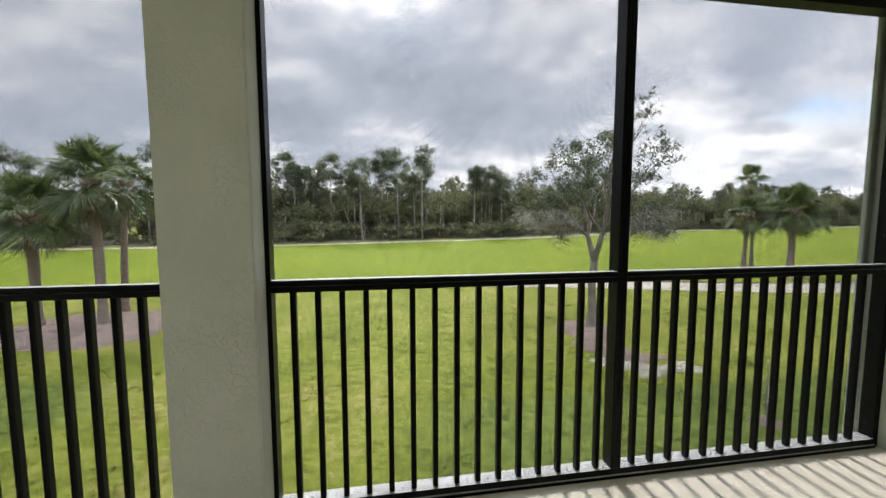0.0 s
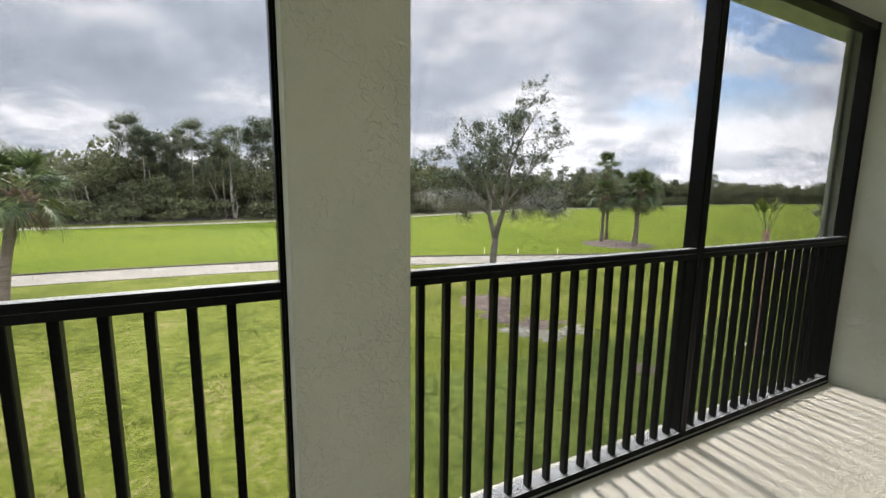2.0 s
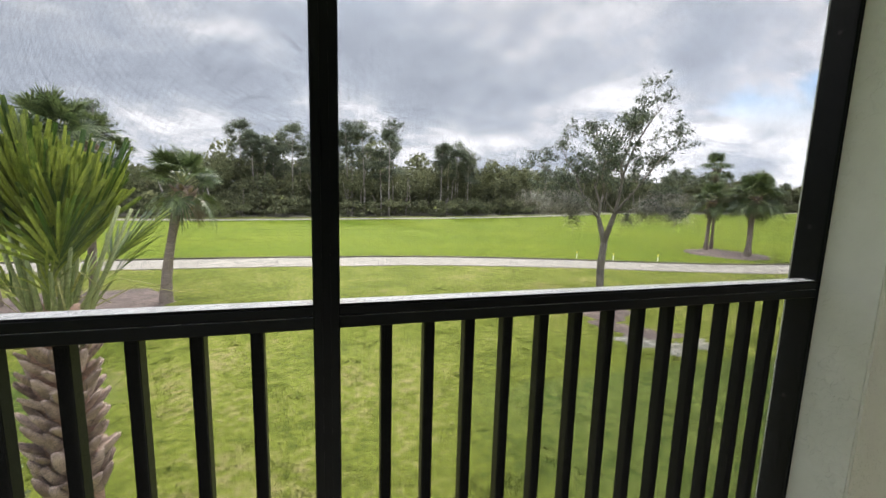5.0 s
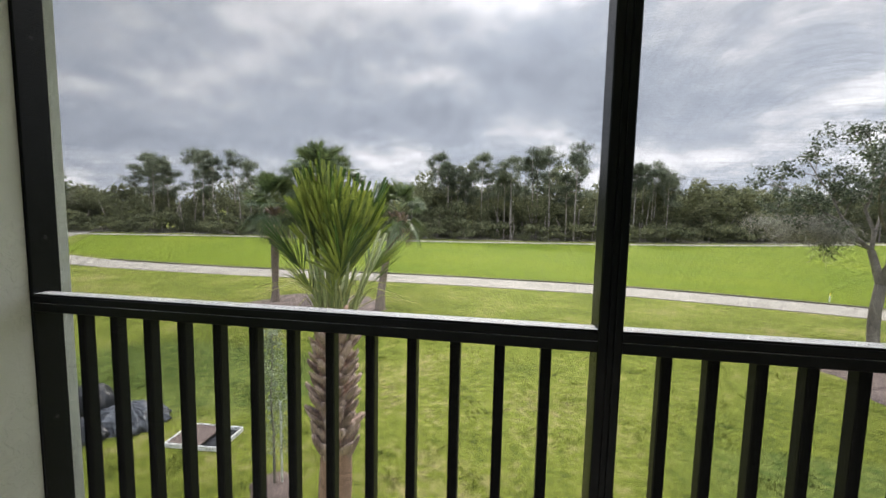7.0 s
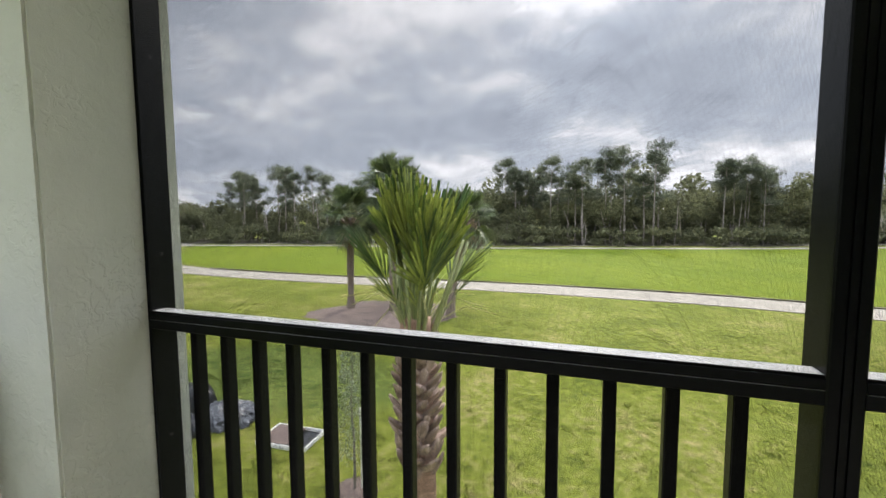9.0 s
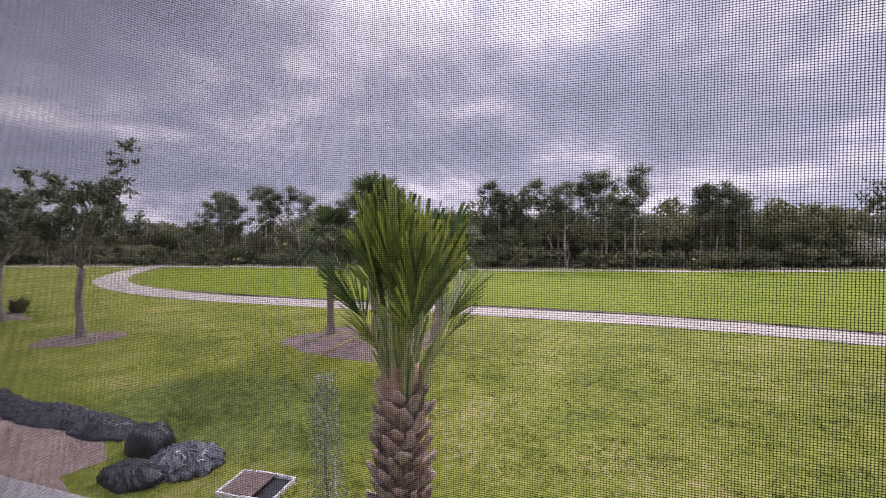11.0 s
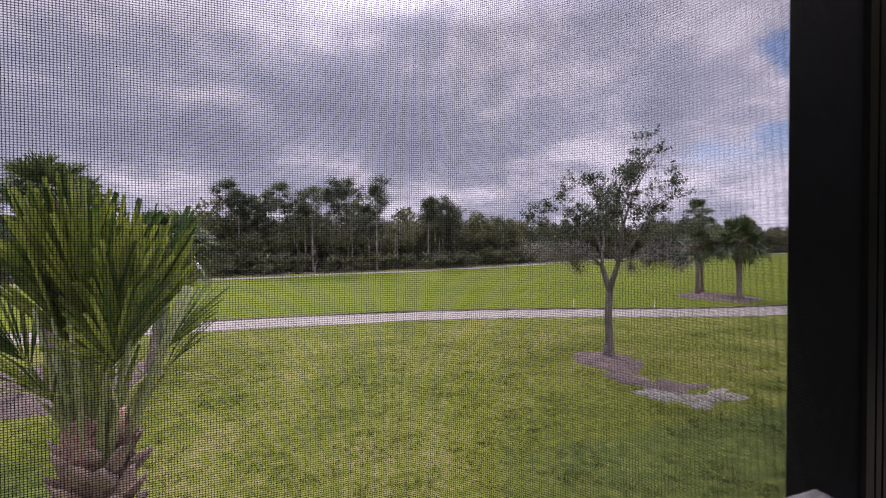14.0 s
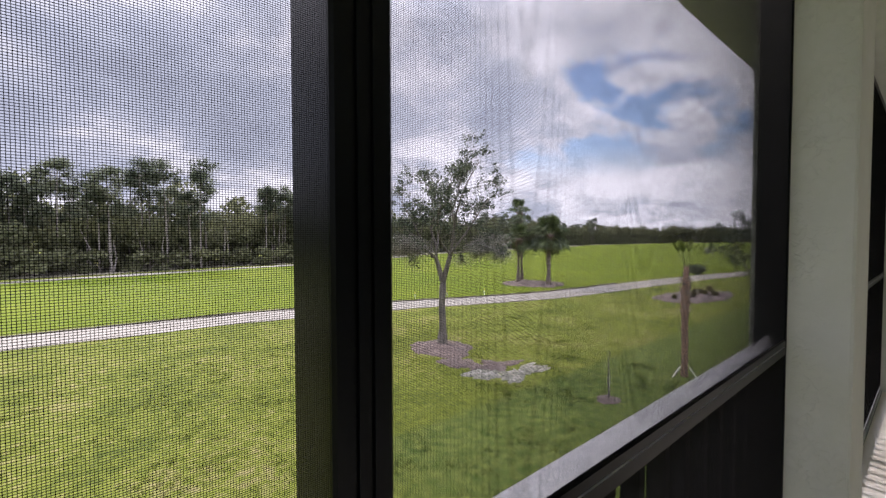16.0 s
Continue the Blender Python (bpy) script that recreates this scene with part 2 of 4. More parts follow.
PINE_LEAF = surface("pine_needles", (0.062, 0.078, 0.048), (0.19, 0.208, 0.135), 0.5, 4, rough=0.8, bump=0.0, vary=0.45, thin=0.5)
PINE_BARK = surface("pine_bark", (0.16, 0.135, 0.115), (0.36, 0.325, 0.29), 0.8, 6, rough=0.95, bump=0.3, reach=0.03)
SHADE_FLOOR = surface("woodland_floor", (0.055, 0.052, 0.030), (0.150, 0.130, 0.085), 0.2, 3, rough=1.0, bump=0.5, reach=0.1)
TARP = surface("black_plastic", (0.006, 0.0065, 0.0075), (0.020, 0.021, 0.023), 2, 20, rough=0.4, bump=0.6, reach=0.04, spec=0.3)
FILM = surface("grey_plastic_film", (0.018, 0.020, 0.024), (0.085, 0.092, 0.10), 3, 20, rough=0.35, bump=0.5, reach=0.03, spec=0.5)
WHITE = surface("white_timber", (0.50, 0.50, 0.46), (0.70, 0.70, 0.66), 4, 40, rough=0.7, bump=0.2, reach=0.003)
YELLOW = surface("yellow_paint", (0.55, 0.42, 0.03), (0.75, 0.60, 0.06), 8, 60, rough=0.5, bump=0.0)
REED = surface("ornamental_grass", (0.070, 0.075, 0.022), (0.250, 0.220, 0.090), 0.8, 6, rough=0.8, bump=0.0, vary=0.5, thin=0.2)


# ---- mesh helpers ----
def mesh_of(name, verts, faces, material, smooth=False):
    me = bpy.data.meshes.new(name)
    me.from_pydata([tuple(v) for v in verts], [], [tuple(f) for f in faces])
    if material:
        me.materials.append(material)
    if smooth:
        me.polygons.foreach_set("use_smooth", [True] * len(me.polygons))
    me.update()
    return me


def mesh_np(name, verts, faces, material):
    """A mesh from arrays of vertices and of triangles or quads."""
    verts, faces = np.asarray(verts, np.float32), np.asarray(faces, np.int32)
    k = faces.shape[1]
    me = bpy.data.meshes.new(name)
    me.vertices.add(len(verts))
    me.vertices.foreach_set("co", verts.ravel())
    me.loops.add(faces.size)
    me.loops.foreach_set("vertex_index", faces.ravel())
    me.polygons.add(len(faces))
    me.polygons.foreach_set("loop_start", np.arange(0, faces.size, k, dtype=np.int32))
    me.polygons.foreach_set("loop_total", np.full(len(faces), k, dtype=np.int32))
    me.materials.append(material)
    me.update(calc_edges=True)
    return me


def thing(name, x=0, y=0, z=0, rz=0, label="", category="", group="", kind=""):
    ob = new(name)
    ob.empty_display_size = 0.1
    ob.matrix_basis = pose(x, y, z, 0, 0, rz)
    return tagged(ob, label, category, group, kind)


def part(name, me, parent, label="", m=None):
    ob = new(name, me)
    ob.parent = parent
    if m is not None:
        ob.matrix_basis = m
    return tagged(ob, label)


def box_mesh(name, x0, x1, y0, y1, z0, z1, material, bevel=0.004):
    bm = bmesh.new()
    bmesh.ops.create_cube(bm, size=1)
    for v in bm.verts:
        v.co = ((x0 + x1) / 2 + v.co.x * (x1 - x0), (y0 + y1) / 2 + v.co.y * (y1 - y0), (z0 + z1) / 2 + v.co.z * (z1 - z0))
    if bevel:
        bmesh.ops.bevel(bm, geom=bm.edges[:], offset=bevel, segments=2, affect="EDGES")
    me = bpy.data.meshes.new(name)
    bm.to_mesh(me)
    bm.free()
    me.materials.append(material)
    return me


def structure(name, x0, x1, y0, y1, z0, z1, material, label, category, bevel=0.0):
    return tagged(new(name, box_mesh(name, x0, x1, y0, y1, z0, z1, material, bevel)), label, category, kind="structure")


def extrude(name, profile, a, b, axis, material):
    """A closed profile of (u, v) pairs drawn along axis from a to b. z: u, v are x, y; x: u, v are y, z; y: u, v are x, z."""
    place = {"z": lambda u, v, w: (u, v, w), "x": lambda u, v, w: (w, u, v), "y": lambda u, v, w: (u, w, v)}[axis]
    n = len(profile)
    verts = [place(u, v, w) for w in (a, b) for u, v in profile]
    faces = [(i, (i + 1) % n, n + (i + 1) % n, n + i) for i in range(n)] + [tuple(range(n))[::-1], tuple(range(n, 2 * n))]
    me = mesh_of(name, verts, faces, material)
    bm = bmesh.new()
    bm.from_mesh(me)
    bmesh.ops.recalc_face_normals(bm, faces=bm.faces[:])
    bm.to_mesh(me)
    bm.free()
    return me


def with_top_glare(me):
    """Gives a rail's or sill's upper face a pale colour that stands for sun glare."""
    me.materials.append(TOP_GLARE)
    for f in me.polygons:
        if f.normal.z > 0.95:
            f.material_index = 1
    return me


def grooved(u0, u1, v0, v1, slots, c=0.003, deep=0.004, wide=0.0035):
    """A rectangle with softened corners and narrow slots on its v0 side."""
    out = [(u0 + c, v0)]
    for s in slots:
        out += [(s - wide / 2, v0), (s - wide / 2, v0 + deep), (s + wide / 2, v0 + deep), (s + wide / 2, v0)]
    return out + [(u1 - c, v0), (u1, v0 + c), (u1, v1 - c), (u1 - c, v1), (u0 + c, v1), (u0, v1 - c), (u0, v0 + c)]


def tube(points, radii, sides=8, cap=True):
    """Vertices and quads of a round tube along points."""
    pts = [Vector(p) for p in points]
    verts, faces = [], []
    up = Vector((0.31, 0.17, 0.93))
    for i, (p, r) in enumerate(zip(pts, radii)):
        d = (pts[min(i + 1, len(pts) - 1)] - pts[max(i - 1, 0)]).normalized()
        if abs(d.dot(up)) > 0.97:
            up = Vector((0.93, 0.17, 0.31))
        u = d.cross(up).normalized()
        w = d.cross(u)
        for k in range(sides):
            t = 2 * math.pi * k / sides
            verts.append(p + (u * math.cos(t) + w * math.sin(t)) * r)
    for i in range(len(pts) - 1):
        for k in range(sides):
            a, b = i * sides + k, i * sides + (k + 1) % sides
            faces.append((a, b, b + sides, a + sides))
    if cap:
        faces.append(tuple(range((len(pts) - 1) * sides, len(pts) * sides)))
    return verts, faces


class Pile:
    """Gathers pieces of geometry for one mesh."""

    def __init__(self):
        self.v, self.f = [], []

    def add(self, verts, faces):
        o = len(self.v)
        self.v.extend(verts)
        self.f.extend(tuple(i + o for i in f) for f in faces)

    def mesh(self, name, material, smooth=False):
        return mesh_of(name, self.v, self.f, material, smooth)


# ---- the balcony ----
FRONT, BACK = -0.03, 0.05                  # faces of the screen frame
TOP, RAIL = 2.462, 1.071
RAIL_BACK = 0.018                          # outer face of the guard rail, narrower than the posts
C1 = (-0.888, -0.546)                       # middle column
C2 = (-4.215, -3.947)                        # corner column
EAST = 2.782
P1, P2 = 1.118, -2.345                      # mullion posts
REAR = -3.0

structure("floor", C2[0] - 0.12, EAST + 0.3, REAR, 0.12, -0.25, 0.0, FLOOR, "pale textured concrete balcony floor", "floor")
structure("ceiling", C2[0] - 0.12, EAST + 0.3, REAR, -0.176, TOP + 0.02, TOP + 0.2, CEIL, "pale plastered balcony ceiling", "ceiling")
structure("wall_east", EAST, EAST + 0.3, REAR, 0.10, 0.0, TOP + 0.02, STUCCO, "pale grey knock-down stucco side wall", "wall")
structure("reveal_east", EAST - 0.034, EAST + 0.29, 0.102, 0.130, 0.0, TOP, STUCCO, "pale stucco reveal outside the screen frame", "wall", 0.004)
structure("wall_back", C2[0] - 0.12, EAST + 0.3, REAR - 0.2, REAR, -0.25, TOP + 0.2, REAR_PAINT, "unseen back wall of the balcony, dark to cut bounce light", "wall")
structure("column_middle", *C1, -0.175, 0.068, 0.0, TOP, STUCCO, "pale grey stucco column between the screens", "column", 0.006)
structure("column_corner", *C2, -0.26, 0.090, 0.0, TOP, STUCCO, "pale grey stucco corner column", "column", 0.006)
structure("wall_below", C2[0] - 0.12, EAST + 0.3, -0.2, 0.10, G - 0.2, -0.25, STUCCO, "pale stucco wall below the balcony", "wall")
structure("beam_front", C2[0] - 0.12, EAST + 0.3, -0.175, 0.10, TOP, TOP + 0.5, STUCCO, "pale stucco beam over the front screens", "beam", 0.005)
structure("soffit", C2[0] - 0.8, EAST + 2.0, 0.10, 0.70, 2.79, 2.92, STUCCO, "pale stucco roof overhang outside the screens", "soffit", 0.005)
structure("beam_side", C2[0] - 0.12, C2[0] + 0.05, REAR, -0.176, TOP, TOP + 0.019, STUCCO, "pale stucco beam over the side screen", "beam")


def screw_mesh():
    v, f = [], []
    for k in range(8):
        t = 2 * math.pi * k / 8
        v += [(0, math.cos(t) * 0.006, math.sin(t) * 0.006), (0.003, math.cos(t) * 0.0045, math.sin(t) * 0.0045)]
        f.append((2 * k, 2 * ((k + 1) % 8), 2 * ((k + 1) % 8) + 1, 2 * k + 1))
    f.append(tuple(range(1, 16, 2)))
    return mesh_of("screw", v, f, STEEL)


SCREW = screw_mesh()


def screen_bay(a, b, mid, bars_left, bars_right, wa, wb):
    """A screened bay of the front from x = a to x = b, with its mullion, rails and insect screens."""
    fr = thing("screen_frame", (a + b) / 2, 0, 0, label="dark bronze aluminium screen frame with a centre post", category="screen frame")
    off = -(a + b) / 2
    part("jamb", extrude("jamb", grooved(a + off, a + off + wa, FRONT, BACK, [a + off + wa - 0.008]), 0.0, TOP, "z", BRONZE), fr)
    part("jamb", extrude("jamb", grooved(b + off - wb, b + off, FRONT, BACK, [b + off - wb + 0.008]), 0.0, TOP, "z", BRONZE), fr)
    part("header", extrude("header", [(FRONT + .002, TOP - 0.045), (BACK, TOP - 0.045), (BACK, TOP - .001), (FRONT + .002, TOP - .001)], a + off + wa, b + off - wb, "x", BRONZE), fr)
    part("sill", with_top_glare(extrude("sill", [(FRONT - .012, 0.001), (BACK, 0.001), (BACK, 0.048), (FRONT, 0.050), (FRONT - .003, 0.02), (FRONT - .012, 0.018)], a + off + wa, b + off - wb, "x", BRONZE)), fr)
    part("centre_post", extrude("centre_post", grooved(mid + off - 0.027, mid + off + 0.027, FRONT - .002, BACK + .002, [mid + off - 0.007, mid + off + 0.007]), 0.05, TOP - 0.045, "z", BRONZE), fr)
    for z in (0.12, 0.68, 1.233, 1.797, 2.33):
        part("screw", SCREW, fr, "", pose(a + off + wa, 0.012, z))
        part("screw", SCREW, fr, "", pose(b + off - wb, 0.012, z, 0, 0, 180))
    bar = box_mesh("baluster", -0.0125, 0.0125, -0.016, 0.016, 0.05, RAIL - 0.052, BRONZE, 0.002)
    for u0, u1, (first, last, n) in ((a + wa, mid - 0.027, bars_left), (mid + 0.027, b - wb, bars_right)):
        c = (u0 + u1) / 2
        rl = thing("railing", c, 0, 0, label="dark bronze aluminium guard railing with upright balusters", category="railing", group="balcony railings")
        # the top rail, with a screen slot along its face
        prof = [(FRONT, RAIL - 0.050), (FRONT, RAIL - 0.026), (FRONT + .004, RAIL - 0.026), (FRONT + .004, RAIL - 0.0225), (FRONT, RAIL - 0.0225), (FRONT, RAIL - 0.006),
                (FRONT + .003, RAIL - 0.005), (FRONT + .005, RAIL), (RAIL_BACK - .002, RAIL), (RAIL_BACK, RAIL - .002), (RAIL_BACK, RAIL - 0.050), (RAIL_BACK - .002, RAIL - 0.052), (FRONT + .002, RAIL - 0.052)]
        part("top_rail", with_top_glare(extrude("top_rail", prof, u0 - c, u1 - c, "x", BRONZE)), rl)
        pitch = (last - first) / (n - 1)
        for i in range(n):
            part("baluster", bar, rl, "", pose(first - c + pitch * i, 0.001, 0))
        for i in range(0, n, 4):
            part("screw", SCREW, rl, "", pose(first - c + pitch * (i + 0.5), 0.001, 0.0495, 0, -90, 0))
        for z0, z1, what in ((RAIL - 0.003, TOP - 0.045, "upper"), (0.05, RAIL - 0.046, "lower")):
            insect_screen(u0, u1, z0, z1)


def wires(u0, u1, z0, z1, step_u, step_z, r, r_up):
    """Crossed fibres: upright ones and level ones, square in section."""
    us = np.arange(u0 + step_u / 2, u1, step_u)
    zs = np.arange(z0 + step_z / 2, z1, step_z)
    ring = np.array([(-r, -r), (r, -r), (r, r), (-r, r)])
    nu, nz = len(us), len(zs)
    vu = np.zeros((nu, 2, 4, 3), np.float32)
    vu[..., 0] = us[:, None, None] + ring[:, 0] * r_up / r
    vu[..., 1] = ring[:, 1] * r_up / r - r * 0.6
    vu[:, 0, :, 2], vu[:, 1, :, 2] = z0, z1
    vz = np.zeros((nz, 2, 4, 3), np.float32)
    vz[:, 0, :, 0], vz[:, 1, :, 0] = u0, u1
    vz[..., 1] = ring[:, 0] + r * 0.6
    vz[..., 2] = zs[:, None, None] + ring[:, 1]
    quad = np.array([(k, (k + 1) % 4, 4 + (k + 1) % 4, 4 + k) for k in range(4)])
    f = (quad[None] + 8 * np.arange(nu + nz)[:, None, None]).reshape(-1, 4)
    return np.concatenate([vu.reshape(-1, 3), vz.reshape(-1, 3)]), f


def insect_screen(u0, u1, z0, z1, turn=0):
    v, f = wires(u0, u1, z0, z1, 0.00172, 0.00150, 0.000178, 0.000140)
    ob = new("insect_screen", mesh_np("insect_screen", v, f, MESH))
    if turn:
        ob.matrix_basis = pose(turn, 0, 0, 0, 0, 90)
    else:
        ob.location.y = FRONT + 0.004
    return tagged(ob, "charcoal fibreglass insect screen stretched across the frame", "insect screen", group="insect screens", kind="stuff")


screen_bay(C1[1], EAST, P1, (-0.441, 1.021, 15), (1.225, 2.611, 14), 0.020, 0.032)
screen_bay(C2[1], C1[0], P2, (-3.793, -2.483, 13), (-2.217, -1.040, 13), 0.012, 0.018)


def side_bay(x, y0, y1):
    """The screened opening at the end of the balcony."""
    fr = thing("side_screen_frame", x, y0, 0, label="dark bronze aluminium frame of the end screen", category="screen frame")
    for u in (y0, y1 - 0.045, (y0 + y1) / 2):
        part("jamb", box_mesh("jamb", -0.04, 0.04, u - y0, u - y0 + 0.045, 0, TOP - 0.002, BRONZE, 0.002), fr)
    part("sill", box_mesh("sill", -0.04, 0.04, 0.045, y1 - y0 - 0.045, 0.001, 0.05, BRONZE, 0.002), fr)
    part("header", box_mesh("header", -0.04, 0.04, 0.045, y1 - y0 - 0.045, TOP - 0.05, TOP - 0.003, BRONZE, 0.002), fr)
    for z in (0.2, 0.75, 1.30, 1.78):
        part("screw", SCREW, fr, "", pose(0.01, y1 - y0 - 0.045, z, 0, 0, -90))
    rl = thing("side_railing", x, (y0 + y1) / 2, 0, label="dark bronze aluminium railing across the end opening", category="railing", group="balcony railings")
    h = (y1 - y0) / 2 - 0.045
    part("top_rail", box_mesh("top_rail", -0.038, 0.038, -h, h, RAIL - 0.048, RAIL, BRONZE, 0.003), rl)
    bar = box_mesh("baluster", -0.019, 0.019, -0.0125, 0.0125, 0.05, RAIL - 0.048, BRONZE, 0.002)
    n = round(2 * h / 0.105)
    for i in range(1, n):
        part("baluster", bar, rl, "", pose(0, h - 2 * h * i / n, 0))


side_bay(C2[0] - 0.04, -2.85, -0.26)
structure("wall_end", C2[0] - 0.12, C2[0] + 0.04, REAR, -2.85, 0.0, TOP, STUCCO, "pale stucco wall at the end of the balcony", "wall")


# ---- ground ----
def sheet(name, outline, z, material, label, category):
    """A flat polygon, split finely enough to stay clean."""
    bm = bmesh.new()
    vs = [bm.verts.new((x, y, z)) for x, y in outline]
    bm.faces.new(vs)
    bmesh.ops.triangulate(bm, faces=bm.faces[:])
    bmesh.ops.recalc_face_normals(bm, faces=bm.faces[:])
    me = bpy.data.meshes.new(name)
    bm.to_mesh(me)
    bm.free()
    me.materials.append(material)
    return tagged(new(name, me), label, category, kind="structure")


def smooth_line(pts, n=8):
    """Catmull-Rom through points."""
    p = [Vector(q) for q in pts]
    p = [2 * p[0] - p[1]] + p + [2 * p[-1] - p[-2]]
    out = []
    for i in range(1, len(p) - 2):
        for k in range(n):
            t = k / n
            a, b, c, d = p[i - 1], p[i], p[i + 1], p[i + 2]
            out.append(0.5 * (2 * b + (c - a) * t + (2 * a - 5 * b + 4 * c - d) * t * t + (3 * b - a - 3 * c + d) * t ** 3))
    return out + [p[-2]]


def ribbon(name, pts, width, z, material, label, category, thick=0.06, wobble=0.0):
    line = smooth_line(pts)
    v, f = [], []
    for i, q in enumerate(line):
        d = (line[min(i + 1, len(line) - 1)] - line[max(i - 1, 0)]).normalized()
        s = Vector((-d.y, d.x))
        for k, (side, zz) in enumerate(((-.5, z - thick), (-.5, z), (.5, z), (.5, z - thick))):
            e = q + s * width * side * (1 + wobble * noise.noise((q.x * 0.3, q.y * 0.3, side * 9)))
            v.append((e.x, e.y, zz))
        if i:
            o = 4 * (i - 1)
            f += [(o + k, o + k + 1, o + k + 5, o + k + 4) for k in range(3)]
    return tagged(new(name, mesh_of(name, v, f, material)), label, category, kind="structure")


structure("ground", -900, 900, -900, 1500, G - 1.0, G, LAWN, "green lawn grass with thin yellowish patches", "lawn")
PATH_LINE = [(-74, 58), (-65, 46), (-54.5, 35), (-46, 29.6), (-35, 26.1), (-22, 25.2), (-10, 25.6), (-0.4, 25.2), (5.2, 24.6), (13.0, 22.7), (19.8, 20.4), (26.0, 18.9), (36, 18.0), (45, 17.0), (56, 15.3), (80, 10)]
ribbon("path", PATH_LINE, 3.0, G + 0.03, CONCRETE, "pale concrete cart path curving across the grass", "path", 0.1, 0.05)
# Dark ribbon paints the thin shadow along the raised turf edge.
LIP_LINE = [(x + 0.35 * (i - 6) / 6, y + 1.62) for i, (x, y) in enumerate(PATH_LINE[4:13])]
ribbon("turf_edge_shadow", LIP_LINE, 0.16, G + 0.10, SHADE_FLOOR, "raised turf edge along the path, coloured dark for its shadow", "turf edge", 0.12, 0.5)
FAR_LINE = [(-180, 8), (-130, 30), (-95, 44), (-66, 52), (-40, 58), (-18, 59), (3, 63.5), (24, 68.5), (45, 77), (68, 88), (110, 95), (150, 104), (210, 118), (300, 112), (420, 60)]
ribbon("far_path", FAR_LINE, 2.6, G + 0.035, CONCRETE, "pale thin path in front of the distant trees", "path", 0.1, 0.2)
fair = [tuple(q) for q in smooth_line([(x - 0.5, y + 2.6) for x, y in PATH_LINE[3:]])] + [(160, -10), (420, 40)] + [tuple(q) for q in smooth_line(FAR_LINE)][::-1][6:-24]
sheet("fairway", fair, G + 0.012, FAIRWAY, "bright mown fairway turf", "fairway")


def blob(x, y, rx, ry, seed, rough=0.18, n=40):
    out = []
    for k in range(n):
        t = 2 * math.pi * k / n
        r = 1 + rough * noise.noise((math.cos(t) * 1.6 + seed, math.sin(t) * 1.6, seed * 3.1)) + 0.45 * rough * noise.noise((math.cos(t) * 5 + seed, math.sin(t) * 5, 0)) + 0.25 * rough * noise.noise((math.cos(t) * 13 + seed, math.sin(t) * 13, 2))
        out.append((x + rx * r * math.cos(t), y + ry * r * math.sin(t)))
    return out


def mound(name, x, y, rx, ry, h, material, seed, label, category, rough=0.25):
    """A low uneven heap that rises from the lawn."""
    rings = 7
    v, f = [(x, y, G + h)], []
    n = 44
    edge = blob(x, y, rx, ry, seed, rough, n)
    for i in range(1, rings + 1):
        s = i / rings
        for k, (ex, ey) in enumerate(edge):
            px, py = x + (ex - x) * s, y + (ey - y) * s
            v.append((px, py, G - 0.03 * (s > .99) + h * (1 - s * s) * (1 + .5 * noise.noise((px * 2.2, py * 2.2, seed))) + 0.012))
    for k in range(n):
        f.append((0, 1 + k, 1 + (k + 1) % n))
        for i in range(rings - 1):
            a, b = 1 + i * n + k, 1 + i * n + (k + 1) % n
            f.append((a, a + n, b + n, b))
    return tagged(new(name, mesh_of(name, v, f, material, True)), label, category, kind="structure")


mound("mulch_bed", 8.2, 12.9, 1.35, 1.5, 0.10, MULCH, 1.0, "brown mulch ring round the oak", "mulch bed")
mound("mulch_bed", -11.6, 16.6, 3.9, 3.1, 0.12, MULCH, 2.0, "brown mulch bed under the palm group", "mulch bed")
mound("mulch_bed", 30.2, 25.2, 3.2, 3.4, 0.14, MULCH, 3.0, "brown mulch bed under the distant palms", "mulch bed")
mound("mulch_bed", -24.6, 13.0, 1.7, 1.6, 0.1, MULCH, 4.0, "brown mulch ring round the tree by the sand", "mulch bed")
mound("mulch_bed", -6.3, 4.85, 0.42, 0.40, 0.08, MULCH, 5.0, "brown mulch ring round a young sapling", "mulch bed")
mound("mulch_bed", 8.45, 5.55, 0.36, 0.34, 0.06, MULCH, 6.0, "small dark mulch ring round a stake", "mulch bed")
mound("mulch_bed", 33.0, 11.6, 5.0, 2.2, 0.14, MULCH, 7.0, "brown planting bed beside the path", "mulch bed")
mound("mulch_bed", -4.0, 2.3, 0.9, 0.8, 0.08, MULCH, 7.7, "brown mulch ring round the nearest palm", "mulch bed")
mound("sand_patch", 8.25, 8.7, 1.15, 0.62, 0.05, PALE_SAND, 8.0, "pale bare sand patch in the lawn", "sand", 0.95)
mound("sand_patch", 7.35, 9.35, 0.75, 0.5, 0.035, PALE_SAND, 8.6, "thin spill of pale sand in the lawn", "sand", 0.95)
mound("soil_patch", 8.35, 9.75, 0.95, 0.55, 0.06, MULCH, 9.4, "dark damp soil behind the bare sand", "soil", 0.8)
mound("soil_patch", 7.6, 10.9, 0.6, 1.0, 0.04, MULCH, 9.0, "dark damp soil between mulch and sand", "soil", 0.6)
mound("sand_patch", -19.0, 3.3, 8.6, 3.7, 0.16, SAND, 10.0, "bare pinkish builders' sand by the building", "sand", 0.3)
mound("planting_bed", -42, 14.5, 9.0, 3.0, 0.2, MULCH, 11.0, "sandy planting bed with ornamental grasses", "planting bed")


